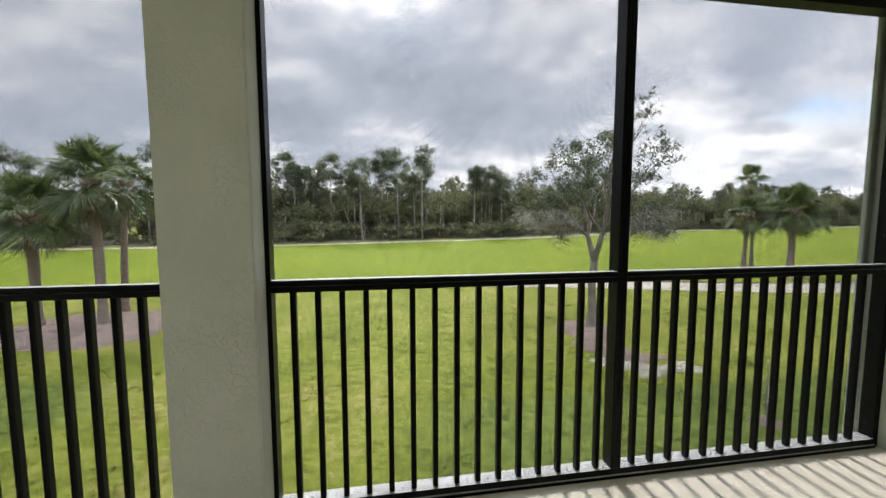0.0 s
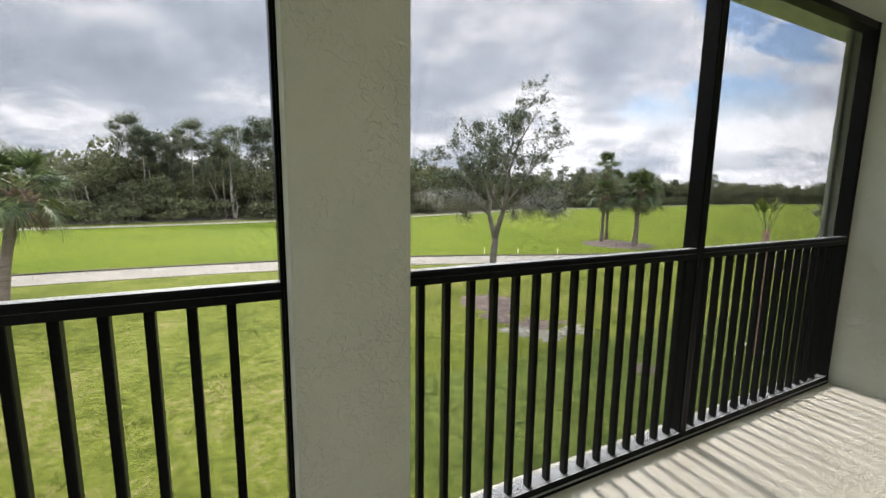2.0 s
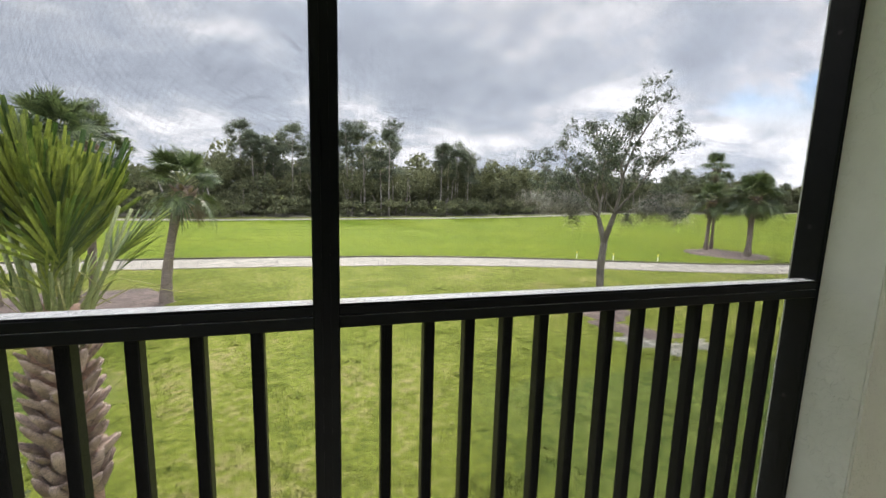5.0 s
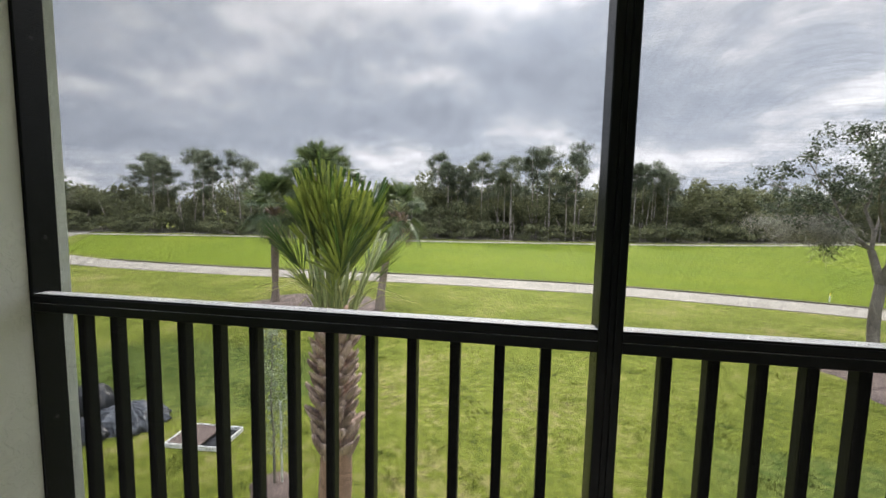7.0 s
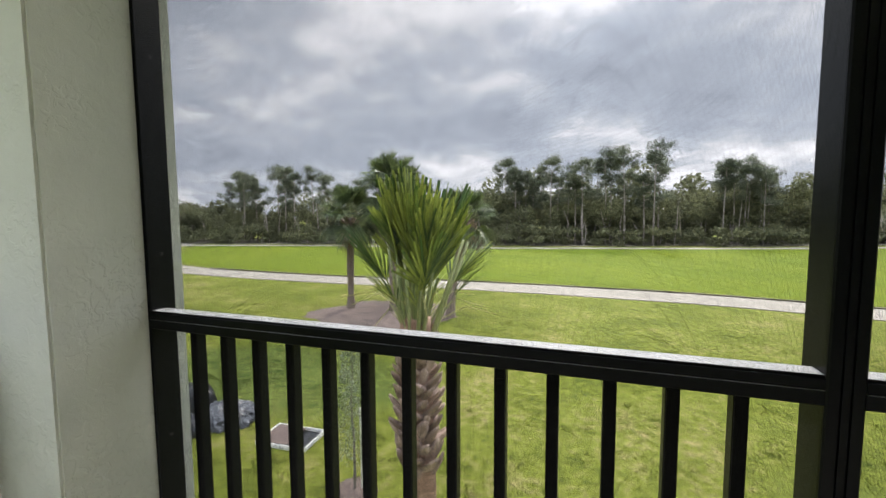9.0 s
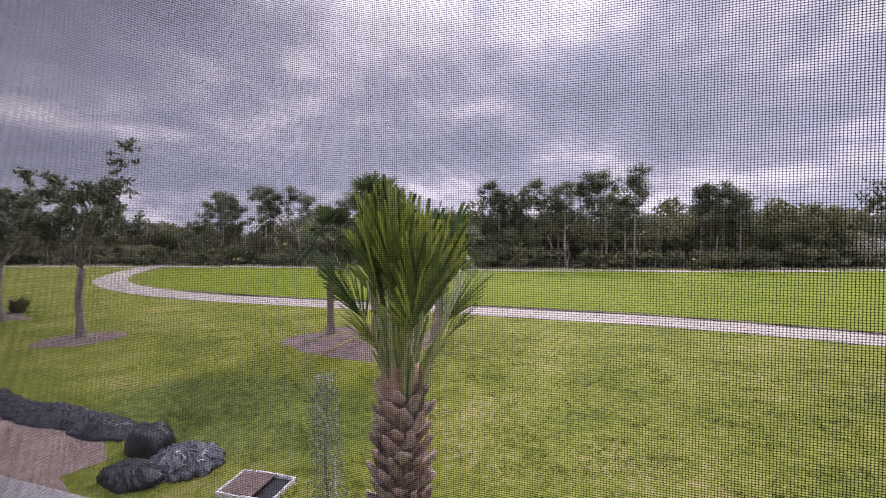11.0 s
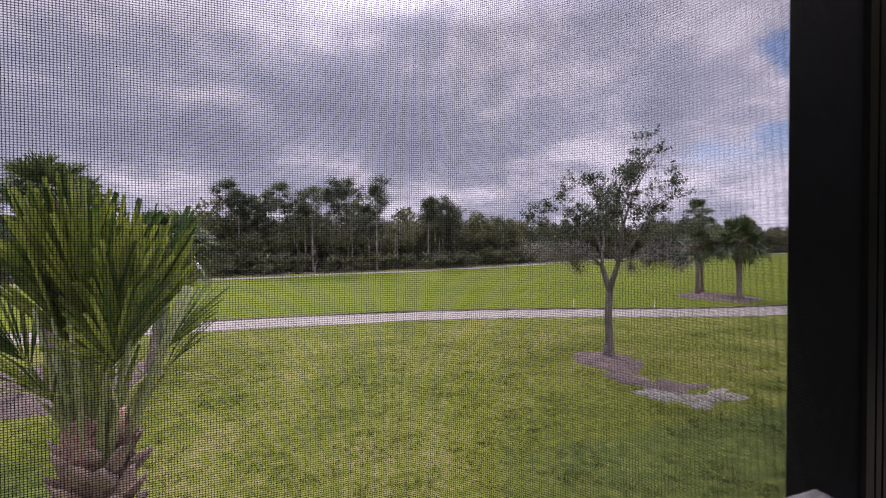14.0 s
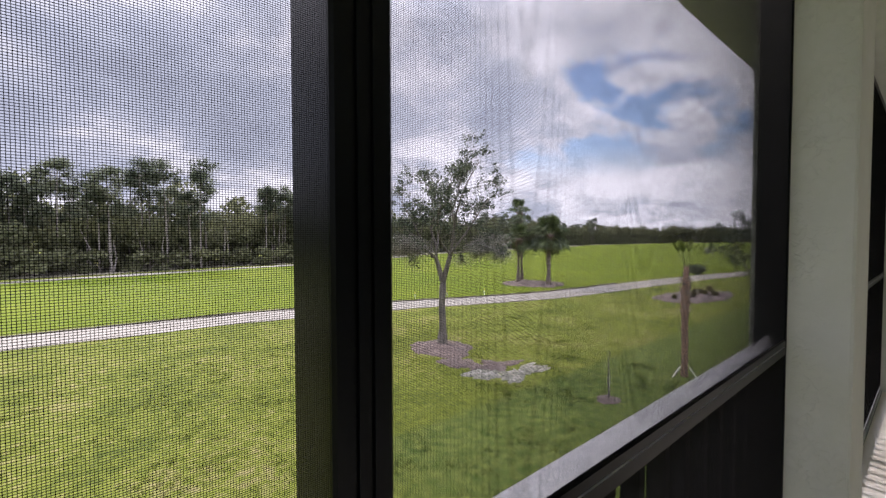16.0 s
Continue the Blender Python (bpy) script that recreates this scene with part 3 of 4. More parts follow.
# ---- palms ----
def fan_leaf(seed, rise, stalk, radius, n=26, droop=0.5, bend=0.35, trim=0.0, spread=112, material=None, slim=0.062):
    """A costapalmate leaf: a bowed stalk and folded leaflets that fan out and hang at the tips. It leaves the origin along +x."""
    rnd = random.Random(seed)
    st, lf = Pile(), Pile()
    pts, p, a = [], Vector((0, 0, 0)), radians(rise)
    for i in range(6):
        pts.append(p.copy())
        p = p + Vector((math.cos(a), 0, math.sin(a))) * stalk / 5
        a -= radians(bend * 60 / 5)
    st.add(*tube(pts, [0.022 * radius * (1.5 - 0.9 * i / 5) for i in range(6)], 4))
    base, d = pts[-1], Vector((math.cos(a), 0, math.sin(a)))
    side, up = Vector((0, 1, 0)), Vector((-math.sin(a), 0, math.cos(a)))
    for k in range(n):
        s = -1 + 2 * (k + 0.5) / n
        ang = radians(spread * s + rnd.uniform(-3, 3))
        L = radius * (1 - 0.30 * abs(s) ** 1.5) * rnd.uniform(0.86, 1.06) * (1 - trim * rnd.uniform(0.5, 1) * (1 - abs(s)))
        out = d * math.cos(ang) + side * math.sin(ang)
        root = base + d * radius * 0.22 * (1 - abs(s)) + up * radius * 0.03
        lift = up * (0.30 * abs(math.sin(ang)) - 0.02)
        wide = radius * slim * rnd.uniform(0.8, 1.15)
        across = (out.cross(up)).normalized()
        hang = droop * rnd.uniform(0.5, 1.5)
        v = []
        for t, w in ((0.0, 0.25), (0.4, 1.0), (0.75, 0.62 if not trim else 0.9), (1.0, 0.05 if not trim else 0.7)):
            c = root + (out + lift) * L * t + Vector((0, 0, -1)) * hang * L * t ** 3
            v += [c - across * wide * w / 2 + up * wide * w * 0.22, c, c + across * wide * w / 2 + up * wide * w * 0.22]
        f = []
        for i in range(3):
            o = 3 * i
            f += [(o, o + 1, o + 4, o + 3), (o + 1, o + 2, o + 5, o + 4)]
        lf.add(v, f)
    nf, o = len(lf.f), len(lf.v)
    both = mesh_of("frond", lf.v + st.v, lf.f + [tuple(i + o for i in q) for q in st.f], material or PALM_LEAF)
    both.materials.append(STALK if material is not DRY_LEAF else DRY_LEAF)
    both.polygons.foreach_set("material_index", [0] * nf + [1] * len(st.f))
    return both


LEAVES = {
    "up": [fan_leaf(10 + i, 78, 0.80, 0.85, 36, droop=0.18, bend=0.25, spread=118, slim=0.062) for i in range(3)],
    "out": [fan_leaf(20 + i, 42, 0.90, 0.92, 40, droop=0.40, bend=0.40, spread=118, slim=0.062) for i in range(3)],
    "down": [fan_leaf(30 + i, -2, 0.90, 0.88, 40, droop=0.62, bend=0.55, spread=118, slim=0.062) for i in range(3)],
    "dead": [fan_leaf(40 + i, -58, 0.6, 0.65, 20, droop=0.4, bend=0.4, spread=80, material=DRY_LEAF, slim=0.045) for i in range(2)],
}


def boot_mesh(seed):
    """A cut leaf base: a broad split wedge that curls away from the trunk."""
    rnd = random.Random(seed)
    v, f = [], []
    for i, (x, z, w, th) in enumerate(((0.0, -0.06, 0.085, 0.02), (0.035, 0.02, 0.075, 0.03), (0.075, 0.10, 0.052, 0.022), (0.098, 0.165, 0.030, 0.012))):
        j = rnd.uniform(-0.01, 0.01)
        v += [(x - th, -w + j, z), (x + th * .4, -w * .55 + j, z - .01), (x + th, j, z - .012), (x + th * .4, w * .55 + j, z - .01), (x - th, w + j, z), (x - th * .2, j, z + .012)]
        if i:
            o = 6 * (i - 1)
            f += [(o + k, o + (k + 1) % 6, o + 6 + (k + 1) % 6, o + 6 + k) for k in range(6)]
    f.append(tuple(range(18, 24)))
    return mesh_of("leaf_base", v, f, BOOT, True)


BOOTS = [boot_mesh(i) for i in range(4)]


def sabal(x, y, height, lean, size, seed, label, group, fronds=30, boots=34, thick=0.205):
    rnd = random.Random(seed)
    t = thing("palm_tree", x, y, G, label=label, category="palm tree", group=group)
    pts, radii = [], []
    for i in range(11):
        s = i / 10
        pts.append(Vector((lean[0] * s ** 1.6, lean[1] * s ** 1.6, height * s - 0.08)))
        radii.append(thick * (1.25 - 0.42 * min(1, s * 5) + 0.10 * math.sin(s * 9 + seed) + (0.28 if s > 0.85 else 0)))
    part("trunk", Pile_tube("trunk", pts, radii, BARK, 12), t)
    top = pts[-1]
    for i in range(boots):
        a, z = i * 2.399, -0.10 - 1.25 * i / boots * size
        part("leaf_base", BOOTS[i % 4], t, "", Matrix.Translation(top + Vector((math.cos(a) * thick * .9, math.sin(a) * thick * .9, z))) @ pose(0, 0, 0, 0, 0, math.degrees(a)) @ pose(0, 0, 0, 0, 18 if i % 3 else -150, 0) @ Matrix.Scale(1.9, 4))
    for i in range(fronds):
        a, s = i * 2.399 + rnd.uniform(-.3, .3), i / fronds
        kind = "up" if s < 0.30 else "out" if s < 0.60 else "down" if s < 0.84 else "dead"
        k = size * rnd.uniform(0.85, 1.12)
        part("frond", rnd.choice(LEAVES[kind]), t, "dry brown hanging frond" if kind == "dead" else "",
             Matrix.Translation(top + Vector((0, 0, 0.25 - 0.85 * s * size))) @ pose(0, 0, 0, 0, rnd.uniform(-14, 14), math.degrees(a)) @ pose(0, 0, 0, rnd.uniform(-38, 38), 0, 0) @ Matrix.Scale(k, 4))
    return t


def Pile_tube(name, pts, radii, material, sides):
    p = Pile()
    p.add(*tube(pts, radii, sides))
    return p.mesh(name, material, True)


LEFT = "palm group in the mulch bed"
sabal(-13.75, 16.95, 4.75, (0.25, -0.35), 0.98, 3, "tall cabbage palm with a shaggy drooping crown", LEFT, 42)
sabal(-11.35, 16.9, 6.1, (-0.1, 0.1), 1.0, 4, "tallest cabbage palm of the group with a full crown", LEFT, 48)
sabal(-12.0, 19.6, 6.2, (0.3, 0.1), 0.85, 5, "slender grey-trunked cabbage palm", LEFT, 36, thick=0.17)
sabal(-8.45, 16.95, 4.65, (0.75, 0.35), 0.88, 6, "leaning cabbage palm with a small tufted crown", LEFT, 36)
RIGHT = "palm group beside the path"
sabal(29.9, 26.9, 4.6, (0.2, 0.1), 1.0, 7, "low cabbage palm with a ragged crown beside the cart path", RIGHT, 42, thick=0.19)
sabal(30.0, 23.3, 5.0, (0.5, 0.2), 1.12, 8, "broad-crowned cabbage palm beside the cart path", RIGHT, 60, thick=0.20)
sabal(31.8, 28.0, 7.4, (-0.1, 0.3), 0.85, 9, "tall thin cabbage palm beside the cart path", RIGHT, 34, thick=0.16)
sabal(31.1, 24.0, 5.1, (0.3, 0.5), 1.0, 10, "rear cabbage palm half hidden by its neighbour", RIGHT, 40, thick=0.22)


def near_palm(x, y):
    """The newly planted palm below the balcony: leaf bases in a criss-cross, leaves tied up and cut short."""
    rnd = random.Random(77)
    t = thing("palm_tree", x, y, G, label="young cabbage palm with criss-cross leaf bases and clipped bright green fronds", category="palm tree")
    z0, z1 = 2.48, 3.66            # heights over the lawn between which leaf bases stay on
    pts = [Vector((0.02 * math.sin(i), 0.0, -0.1 + 3.9 * i / 12)) for i in range(13)]
    part("trunk", Pile_tube("trunk", pts, [0.15 if p.z < z0 else 0.135 for p in pts], RED_BARK, 16), t)
    n = 104
    for i in range(n):
        s = i / n
        a = i * 2.399
        k = 0.90 - 0.25 * s + rnd.uniform(-.14, .14)
        part("leaf_base", BOOTS[i % 4], t, "", Matrix.Translation((math.cos(a) * 0.125, math.sin(a) * 0.125, z0 + (z1 - z0) * s)) @ pose(0, 0, 0, rnd.uniform(-14, 14), rnd.uniform(-4, 24), math.degrees(a)) @ Matrix.Scale(k, 4))
    # folded leaves stand in a tight vase, cut level at the top; two splay out to the side
    core = [fan_leaf(60 + i, 88, 0.62, 0.80, 26, droop=0.0, bend=0.03, trim=0.16, spread=34, material=YOUNG_LEAF, slim=0.046) for i in range(4)]
    vase = [fan_leaf(65 + i, 82, 0.55, 0.86, 24, droop=0.02, bend=0.06, trim=0.18, spread=42, material=YOUNG_LEAF, slim=0.044) for i in range(4)]
    splay = [fan_leaf(70 + i, 70, 0.62, 0.66, 18, droop=0.06, bend=0.26, trim=0.10, spread=50, material=YOUNG_LEAF, slim=0.046) for i in range(3)]
    torn = [fan_leaf(75 + i, 62, 0.50, 0.52, 7, droop=0.30, bend=0.20, trim=0.0, spread=34, material=YOUNG_LEAF, slim=0.040) for i in range(3)]
    for src, count, tilt, drop, size in ((core, 6, 6, -0.04, 0.95), (vase, 7, 7, 0.0, 0.92), (splay, 3, 9, 0.04, 0.86), (torn, 7, 14, 0.10, 0.9)):
        for i in range(count):
            a = i * 2.399 + drop * 21
            part("frond", src[i % len(src)], t, "", Matrix.Translation((math.cos(a) * 0.06, math.sin(a) * 0.06, z1 - 0.02 - drop)) @ pose(0, 0, 0, rnd.uniform(-tilt, tilt), rnd.uniform(-tilt, tilt), math.degrees(a)) @ Matrix.Scale(size * rnd.uniform(0.88, 1.04), 4))
    for i in range(13):
        a = i * 2.399 + 0.4
        r = rnd.uniform(0.06, 0.34)
        top = z1 + rnd.uniform(0.35, 0.85)
        L = [Vector((math.cos(a) * 0.10, math.sin(a) * 0.10, z1 - 0.16)), Vector((math.cos(a) * (0.10 + r * .35), math.sin(a) * (0.10 + r * .35), z1 + 0.2)), Vector((math.cos(a) * (0.12 + r), math.sin(a) * (0.12 + r), top))]
        p = Pile()
        p.add(*tube(L, [0.024, 0.017, 0.011], 5))
        part("cut_stalk", p.mesh("cut_stalk", STALK, True), t, "pale cut leaf stalk")
    # limp strips torn from the leaves
    for i in range(12):
        a = i * 2.399 + 1.1
        r = rnd.uniform(0.35, 0.75)
        z = z1 + rnd.uniform(0.0, 0.35)
        d = Vector((math.cos(a), math.sin(a), 0))
        c = Vector((-math.sin(a), math.cos(a), 0)) * 0.011
        pts = [d * 0.14 + Vector((0, 0, z)), d * r * 0.6 + Vector((0, 0, z + 0.14)), d * r + Vector((0, 0, z + rnd.uniform(-0.05, 0.12)))]
        v = [q + c * w * k for q, w in zip(pts, (1.0, 0.9, 0.2)) for k in (-1, 0, 1)]
        v = [(q.x, q.y, q.z - (0.006 if n % 3 == 1 else 0)) for n, q in enumerate(v)]
        part("leaf_strip", mesh_of("leaf_strip", v, [(0, 1, 4, 3), (1, 2, 5, 4), (3, 4, 7, 6), (4, 5, 8, 7)], STRAW_LEAF), t, "limp yellowish leaf strip")


near_palm(-4.07, 2.3)


def young_palm(x, y):
    rnd = random.Random(5)
    t = thing("palm_tree", x, y, G, label="newly planted slim palm with a few clipped leaves", category="palm tree")
    pts = [Vector((0.03 * math.sin(i * .8), 0, -0.1 + 3.8 * i / 10)) for i in range(11)]
    part("trunk", Pile_tube("trunk", pts, [0.13, 0.105, 0.10, 0.10, 0.10, 0.10, 0.115, 0.13, 0.12, 0.10, 0.07], RED_BARK, 12), t)
    for i in range(22):
        a = i * 2.399
        part("leaf_base", BOOTS[i % 4], t, "", Matrix.Translation((math.cos(a) * 0.12, math.sin(a) * 0.12, 2.1 + 1.3 * i / 22)) @ pose(0, 0, 0, 0, 0, math.degrees(a)) @ Matrix.Scale(0.75, 4))
    leaf = [fan_leaf(90 + i, 84, 0.62, 0.48, 10, droop=0.20, bend=0.12, trim=0.0, spread=30, material=YOUNG_LEAF) for i in range(3)]
    for i in range(7):
        a = i * 2.399
        part("frond", leaf[i % 3], t, "", Matrix.Translation((0, 0, 3.55)) @ pose(0, 0, 0, rnd.uniform(-6, 6), rnd.uniform(-6, 14), math.degrees(a)))
    for a in (0.5, 2.6, 4.7):
        p = Pile()
        p.add(*tube([Vector((math.cos(a) * 0.45, math.sin(a) * 0.45, -0.05)), Vector((math.cos(a) * 0.16, math.sin(a) * 0.16, 0.34))], [0.03, 0.03], 4))
        part("prop", p.mesh("prop", WHITE), t, "pale timber prop")


young_palm(12.3, 4.95)


# ---- broadleaf trees ----
def limb_tree(x, y, fork, limbs, seed, label, trunk_r=0.18, leaf=0.082, density=1.0, group="", moss=1.0, forks=(), leaves=None):
    """A spreading tree: a trunk to the fork, limbs that end at given points, twigs along them and small leaves on the twigs."""
    rnd = random.Random(seed)
    t = thing("oak_tree", x, y, G, label=label, category="tree", group=group)
    wood, twig = Pile(), []
    fork = Vector(fork)
    part("trunk", Pile_tube("trunk", [Vector((0.05 * math.sin(i * 1.3), 0.03 * math.cos(i), -0.1)) + Vector((fork.x * (i / 6) ** 2, fork.y * (i / 6) ** 2, (fork.z + 0.1) * i / 6)) for i in range(7)],
                            [trunk_r * (1.35 - 0.45 * min(1, i / 2) - 0.02 * i) for i in range(7)], OAK_BARK, 12), t)

    def grow(p, q, r, level):
        pts, n = [], 7
        d = q - p
        bow = Vector((rnd.uniform(-1, 1), rnd.uniform(-1, 1), rnd.uniform(0.0, 1.0))) * d.length * 0.10
        for i in range(n):
            s = i / (n - 1)
            w = Vector((rnd.uniform(-1, 1), rnd.uniform(-1, 1), rnd.uniform(-1, 1))) * d.length * 0.035 * (0 < i < n - 1)
            pts.append(p + d * s + bow * math.sin(math.pi * s) + w)
        wood.add(*tube(pts, [0.78 * r * (1 - 0.75 * i / (n - 1)) for i in range(n)], 6 if level == 0 else 4 if level == 1 else 3, False))
        if level == 2:
            twig.append((pts[2], pts[-1]))
            return
        for k in range(int((9 if level == 0 else 7) * density)):
            s = rnd.uniform(0.30, 1.0)
            i = min(n - 2, int(s * (n - 1)))
            b = pts[i].lerp(pts[i + 1], s * (n - 1) - i)
            e = d.normalized() * rnd.uniform(0.3, 1.0) + Vector((rnd.uniform(-1, 1), rnd.uniform(-1, 1), rnd.uniform(-0.45, 0.8)))
            L = d.length * (0.30 if level == 0 else 0.46) * rnd.uniform(0.55, 1.1)
            grow(b, b + e.normalized() * L, max(0.006, r * (0.42 if level == 0 else 0.38) * (1.1 - s * .6)), level + 1)

    for q in forks:
        wood.add(*tube([fork - Vector((0, 0, 0.12)), fork.lerp(Vector(q), 0.5) + Vector((0, 0, -0.06)), Vector(q)], [trunk_r * 0.72, trunk_r * 0.62, trunk_r * 0.52], 8, False))
    for q, r in limbs:
        q = Vector(q)
        grow(min([Vector(b) for b in forks], key=lambda b: (b - q).xy.length) if forks else fork, q, r, 0)
    part("branchwork", wood.mesh("branchwork", OAK_BARK, True), t)
    rng = np.random.default_rng(seed)
    a = np.array([list(u) for u, _ in twig]); b = np.array([list(w) for _, w in twig])
    per = int(24 * density)
    s = rng.uniform(0.1, 1.1, (len(a), per, 1))
    c = (a[:, None] * (1 - s) + b[:, None] * s + rng.normal(0, 0.075, (len(a), per, 3))).reshape(-1, 3)
    keep = rng.uniform(0, 1, len(c)) < np.clip(0.30 + 0.13 * (c[:, 2] - fork.z), 0.18, 0.8)
    c = c[keep]
    part("foliage", leaf_cards("foliage", c, leaf, rng, leaves or OAK_LEAF), t)
    if moss:
        # fine bare twigs that hang in the lower crown
        m = int(len(a) * 13 * moss)
        i = rng.integers(0, len(a), m)
        root = a[i] + (b[i] - a[i]) * rng.uniform(0, 1, (m, 1)) + rng.normal(0, 0.12, (m, 3))
        root = root[root[:, 2] < fork.z + 2.0]
        m = len(root)
        tip = root + np.stack([rng.normal(0, 0.34, m), rng.normal(0, 0.34, m), -rng.uniform(0.02, 0.42, m)], 1)
        mid = (root + tip) / 2 + rng.normal(0, 0.07, (m, 3))
        wd = np.stack([rng.normal(0, 1, m), rng.normal(0, 1, m), np.zeros(m)], 1)
        wd = wd / np.linalg.norm(wd, axis=1, keepdims=True) * 0.0055
        v = np.stack([root - wd, root + wd, mid - wd, mid + wd, tip - wd * .4, tip + wd * .4], 1).reshape(-1, 3)
        f = (np.array([(0, 1, 3, 2), (2, 3, 5, 4)])[None] + 6 * np.arange(m)[:, None, None]).reshape(-1, 4)
        tagged(part("twig_tangle", mesh_np("twig_tangle", v, f, MOSS), t), "grey bare hanging twigs", kind="stuff")
    return t


def leaf_cards(name, c, size, rng, material, tall=1.0):
    """Small pointed leaves, each a folded diamond, turned every way."""
    n = len(c)
    u = rng.normal(0, 1, (n, 3)); u /= np.linalg.norm(u, axis=1, keepdims=True)
    w = np.cross(u, rng.normal(0, 1, (n, 3))); w /= np.linalg.norm(w, axis=1, keepdims=True)
    L = size * rng.uniform(0.6, 1.3, (n, 1))
    v = np.stack([c - u * L * .5 * tall, c + w * L * .26, c + u * L * .5 * tall, c - w * L * .26], 1).reshape(-1, 3)
    f = np.arange(4 * n).reshape(-1, 4)
    return mesh_np(name, v, f, material)


R_ = Vector((0.77, -0.64, 0))     # across the line of sight to the oak


def across(side, z, depth=0.0):
    q = R_ * side + Vector((0.64, 0.77, 0)) * depth
    return (q.x, q.y, z - G)


limb_tree(8.55, 13.2, (0.05, 0.0, 2.85), [
    (across(1.7, 4.7, 0.3), 0.09), (across(0.9, 4.2, -0.8), 0.07), (across(-0.6, 4.0, 0.2), 0.08), (across(-1.9, 3.2, 0.4), 0.07),
    (across(-2.8, 2.5, -0.4), 0.06), (across(2.5, 3.4, 0.1), 0.07), (across(3.0, 1.9, 0.9), 0.034), (across(-2.2, 1.3, -1.2), 0.032),
    (across(0.3, 3.0, 2.4), 0.07), (across(0.2, 2.6, -2.4), 0.07), (across(2.3, 0.7, -0.9), 0.026), (across(-2.7, 1.0, 1.0), 0.028)],
    21, "young oak with sparse small leaves and grey hanging twigs", density=1.15, leaf=0.105, moss=1.5, forks=(across(-0.24, 0.40, 0.1), across(0.36, 0.60, -0.1)))
limb_tree(-24.6, 13.0, (0.0, 0.1, 3.3), [((1.0, 0.8, 8.3), 0.09), ((-1.6, 0.2, 7.2), 0.08), ((2.0, -0.6, 6.2), 0.08), ((-2.0, -1.0, 5.4), 0.07), ((0.4, 2.0, 6.2), 0.07), ((2.4, 1.2, 4.8), 0.06), ((0.0, -2.0, 5.2), 0.06)],
          22, "young oak with a full grey-green crown", 0.17, 0.19, 1.15, moss=0.5)
limb_tree(-33.5, 14.5, (0.0, 0.1, 3.0), [((1.4, 0.6, 7.4), 0.09), ((-2.0, 0.4, 7.0), 0.08), ((2.6, -0.6, 5.6), 0.08), ((-2.6, -1.0, 5.0), 0.07), ((0.4, 2.4, 6.0), 0.07), ((0.0, -2.4, 5.0), 0.06)],
          23, "leafy oak beyond the builders' sand", 0.17, 0.22, 1.15, moss=0.0)
limb_tree(18.5, 3.95, (0.0, 0.0, 2.2), [((0.8, 0.9, 5.2), 0.07), ((-0.8, 1.2, 4.6), 0.07), ((1.3, -0.8, 4.2), 0.06), ((-1.2, -0.8, 3.8), 0.05), ((0.2, 1.9, 4.0), 0.05)],
          24, "small oak beside the planting bed", 0.12, 0.12, 0.9, moss=0.2)


def sapling(x, y, h, seed, label, leaves=1500, spread=0.2):
    rng = np.random.default_rng(seed)
    t = thing("sapling", x, y, G, label=label, category="sapling")
    part("stem", Pile_tube("stem", [Vector((0.02 * math.sin(i), 0.015 * math.cos(2 * i), -0.05 + h * i / 8)) for i in range(9)], [0.028 - 0.0026 * i for i in range(9)], OAK_BARK, 6), t)
    z = rng.uniform(0.22, 1.0, leaves) * h
    r = spread * np.sqrt(rng.uniform(0, 1, leaves)) * (1.2 - 0.7 * z / h)
    a = rng.uniform(0, 2 * np.pi, leaves)
    part("foliage", leaf_cards("foliage", np.stack([r * np.cos(a), r * np.sin(a), z], 1), 0.045, rng, SILVER_LEAF), t)
    p = Pile()
    p.add(*tube([Vector((0.12, 0.05, -0.05)), Vector((0.11, 0.05, h * 0.55))], [0.018, 0.018], 4))
    part("stake", p.mesh("stake", WHITE), t, "pale timber stake")


sapling(-6.3, 4.85, 2.7, 31, "narrow silvery young sapling tied to a stake", 2600, 0.33)
sapling(8.45, 5.55, 1.45, 32, "tiny leafless sapling beside a pale stake", 60, 0.12)


def shrub(x, y, h, seed):
    rng = np.random.default_rng(seed)
    t = thing("shrub", x, y, G, label="low rounded green shrub at the fairway's edge", category="shrub")
    p = Pile()
    for k in range(7):
        a = k * 0.9
        p.add(*tube([Vector((0, 0, -0.05)), Vector((math.cos(a) * h * .3, math.sin(a) * h * .3, h * .5)), Vector((math.cos(a) * h * .6, math.sin(a) * h * .6, h * .75))], [0.04, 0.03, 0.015], 4))
    part("stems", p.mesh("stems", OAK_BARK), t)
    d = rng.normal(0, 1, (2200, 3)); d /= np.linalg.norm(d, axis=1, keepdims=True)
    c = d * rng.uniform(0.5, 1.0, (2200, 1)) * np.array([h * .95, h * .95, h * .5]) + np.array([0, 0, h * .5])
    part("foliage", leaf_cards("foliage", c, 0.16, rng, OAK_LEAF), t)


shrub(53.9, 18.6, 1.25, 61)


# ---- distant woods ----
def broadleaf(seed, h, w, cards):
    rng = np.random.default_rng(seed)
    k = 9
    c0 = np.stack([rng.normal(0, w * .33, k), rng.normal(0, w * .33, k), rng.uniform(0.12, 0.88, k) * h], 1)
    i = rng.integers(0, k, cards)
    d = rng.normal(0, 1, (cards, 3)); d /= np.linalg.norm(d, axis=1, keepdims=True)
    c = c0[i] + d * rng.uniform(0.55, 1.0, (cards, 1)) * np.array([w * .30, w * .30, h * .17])
    c[:, 2] = np.abs(c[:, 2]) * 0.97 + 0.05
    return card_arrays(c, 0.46, rng)


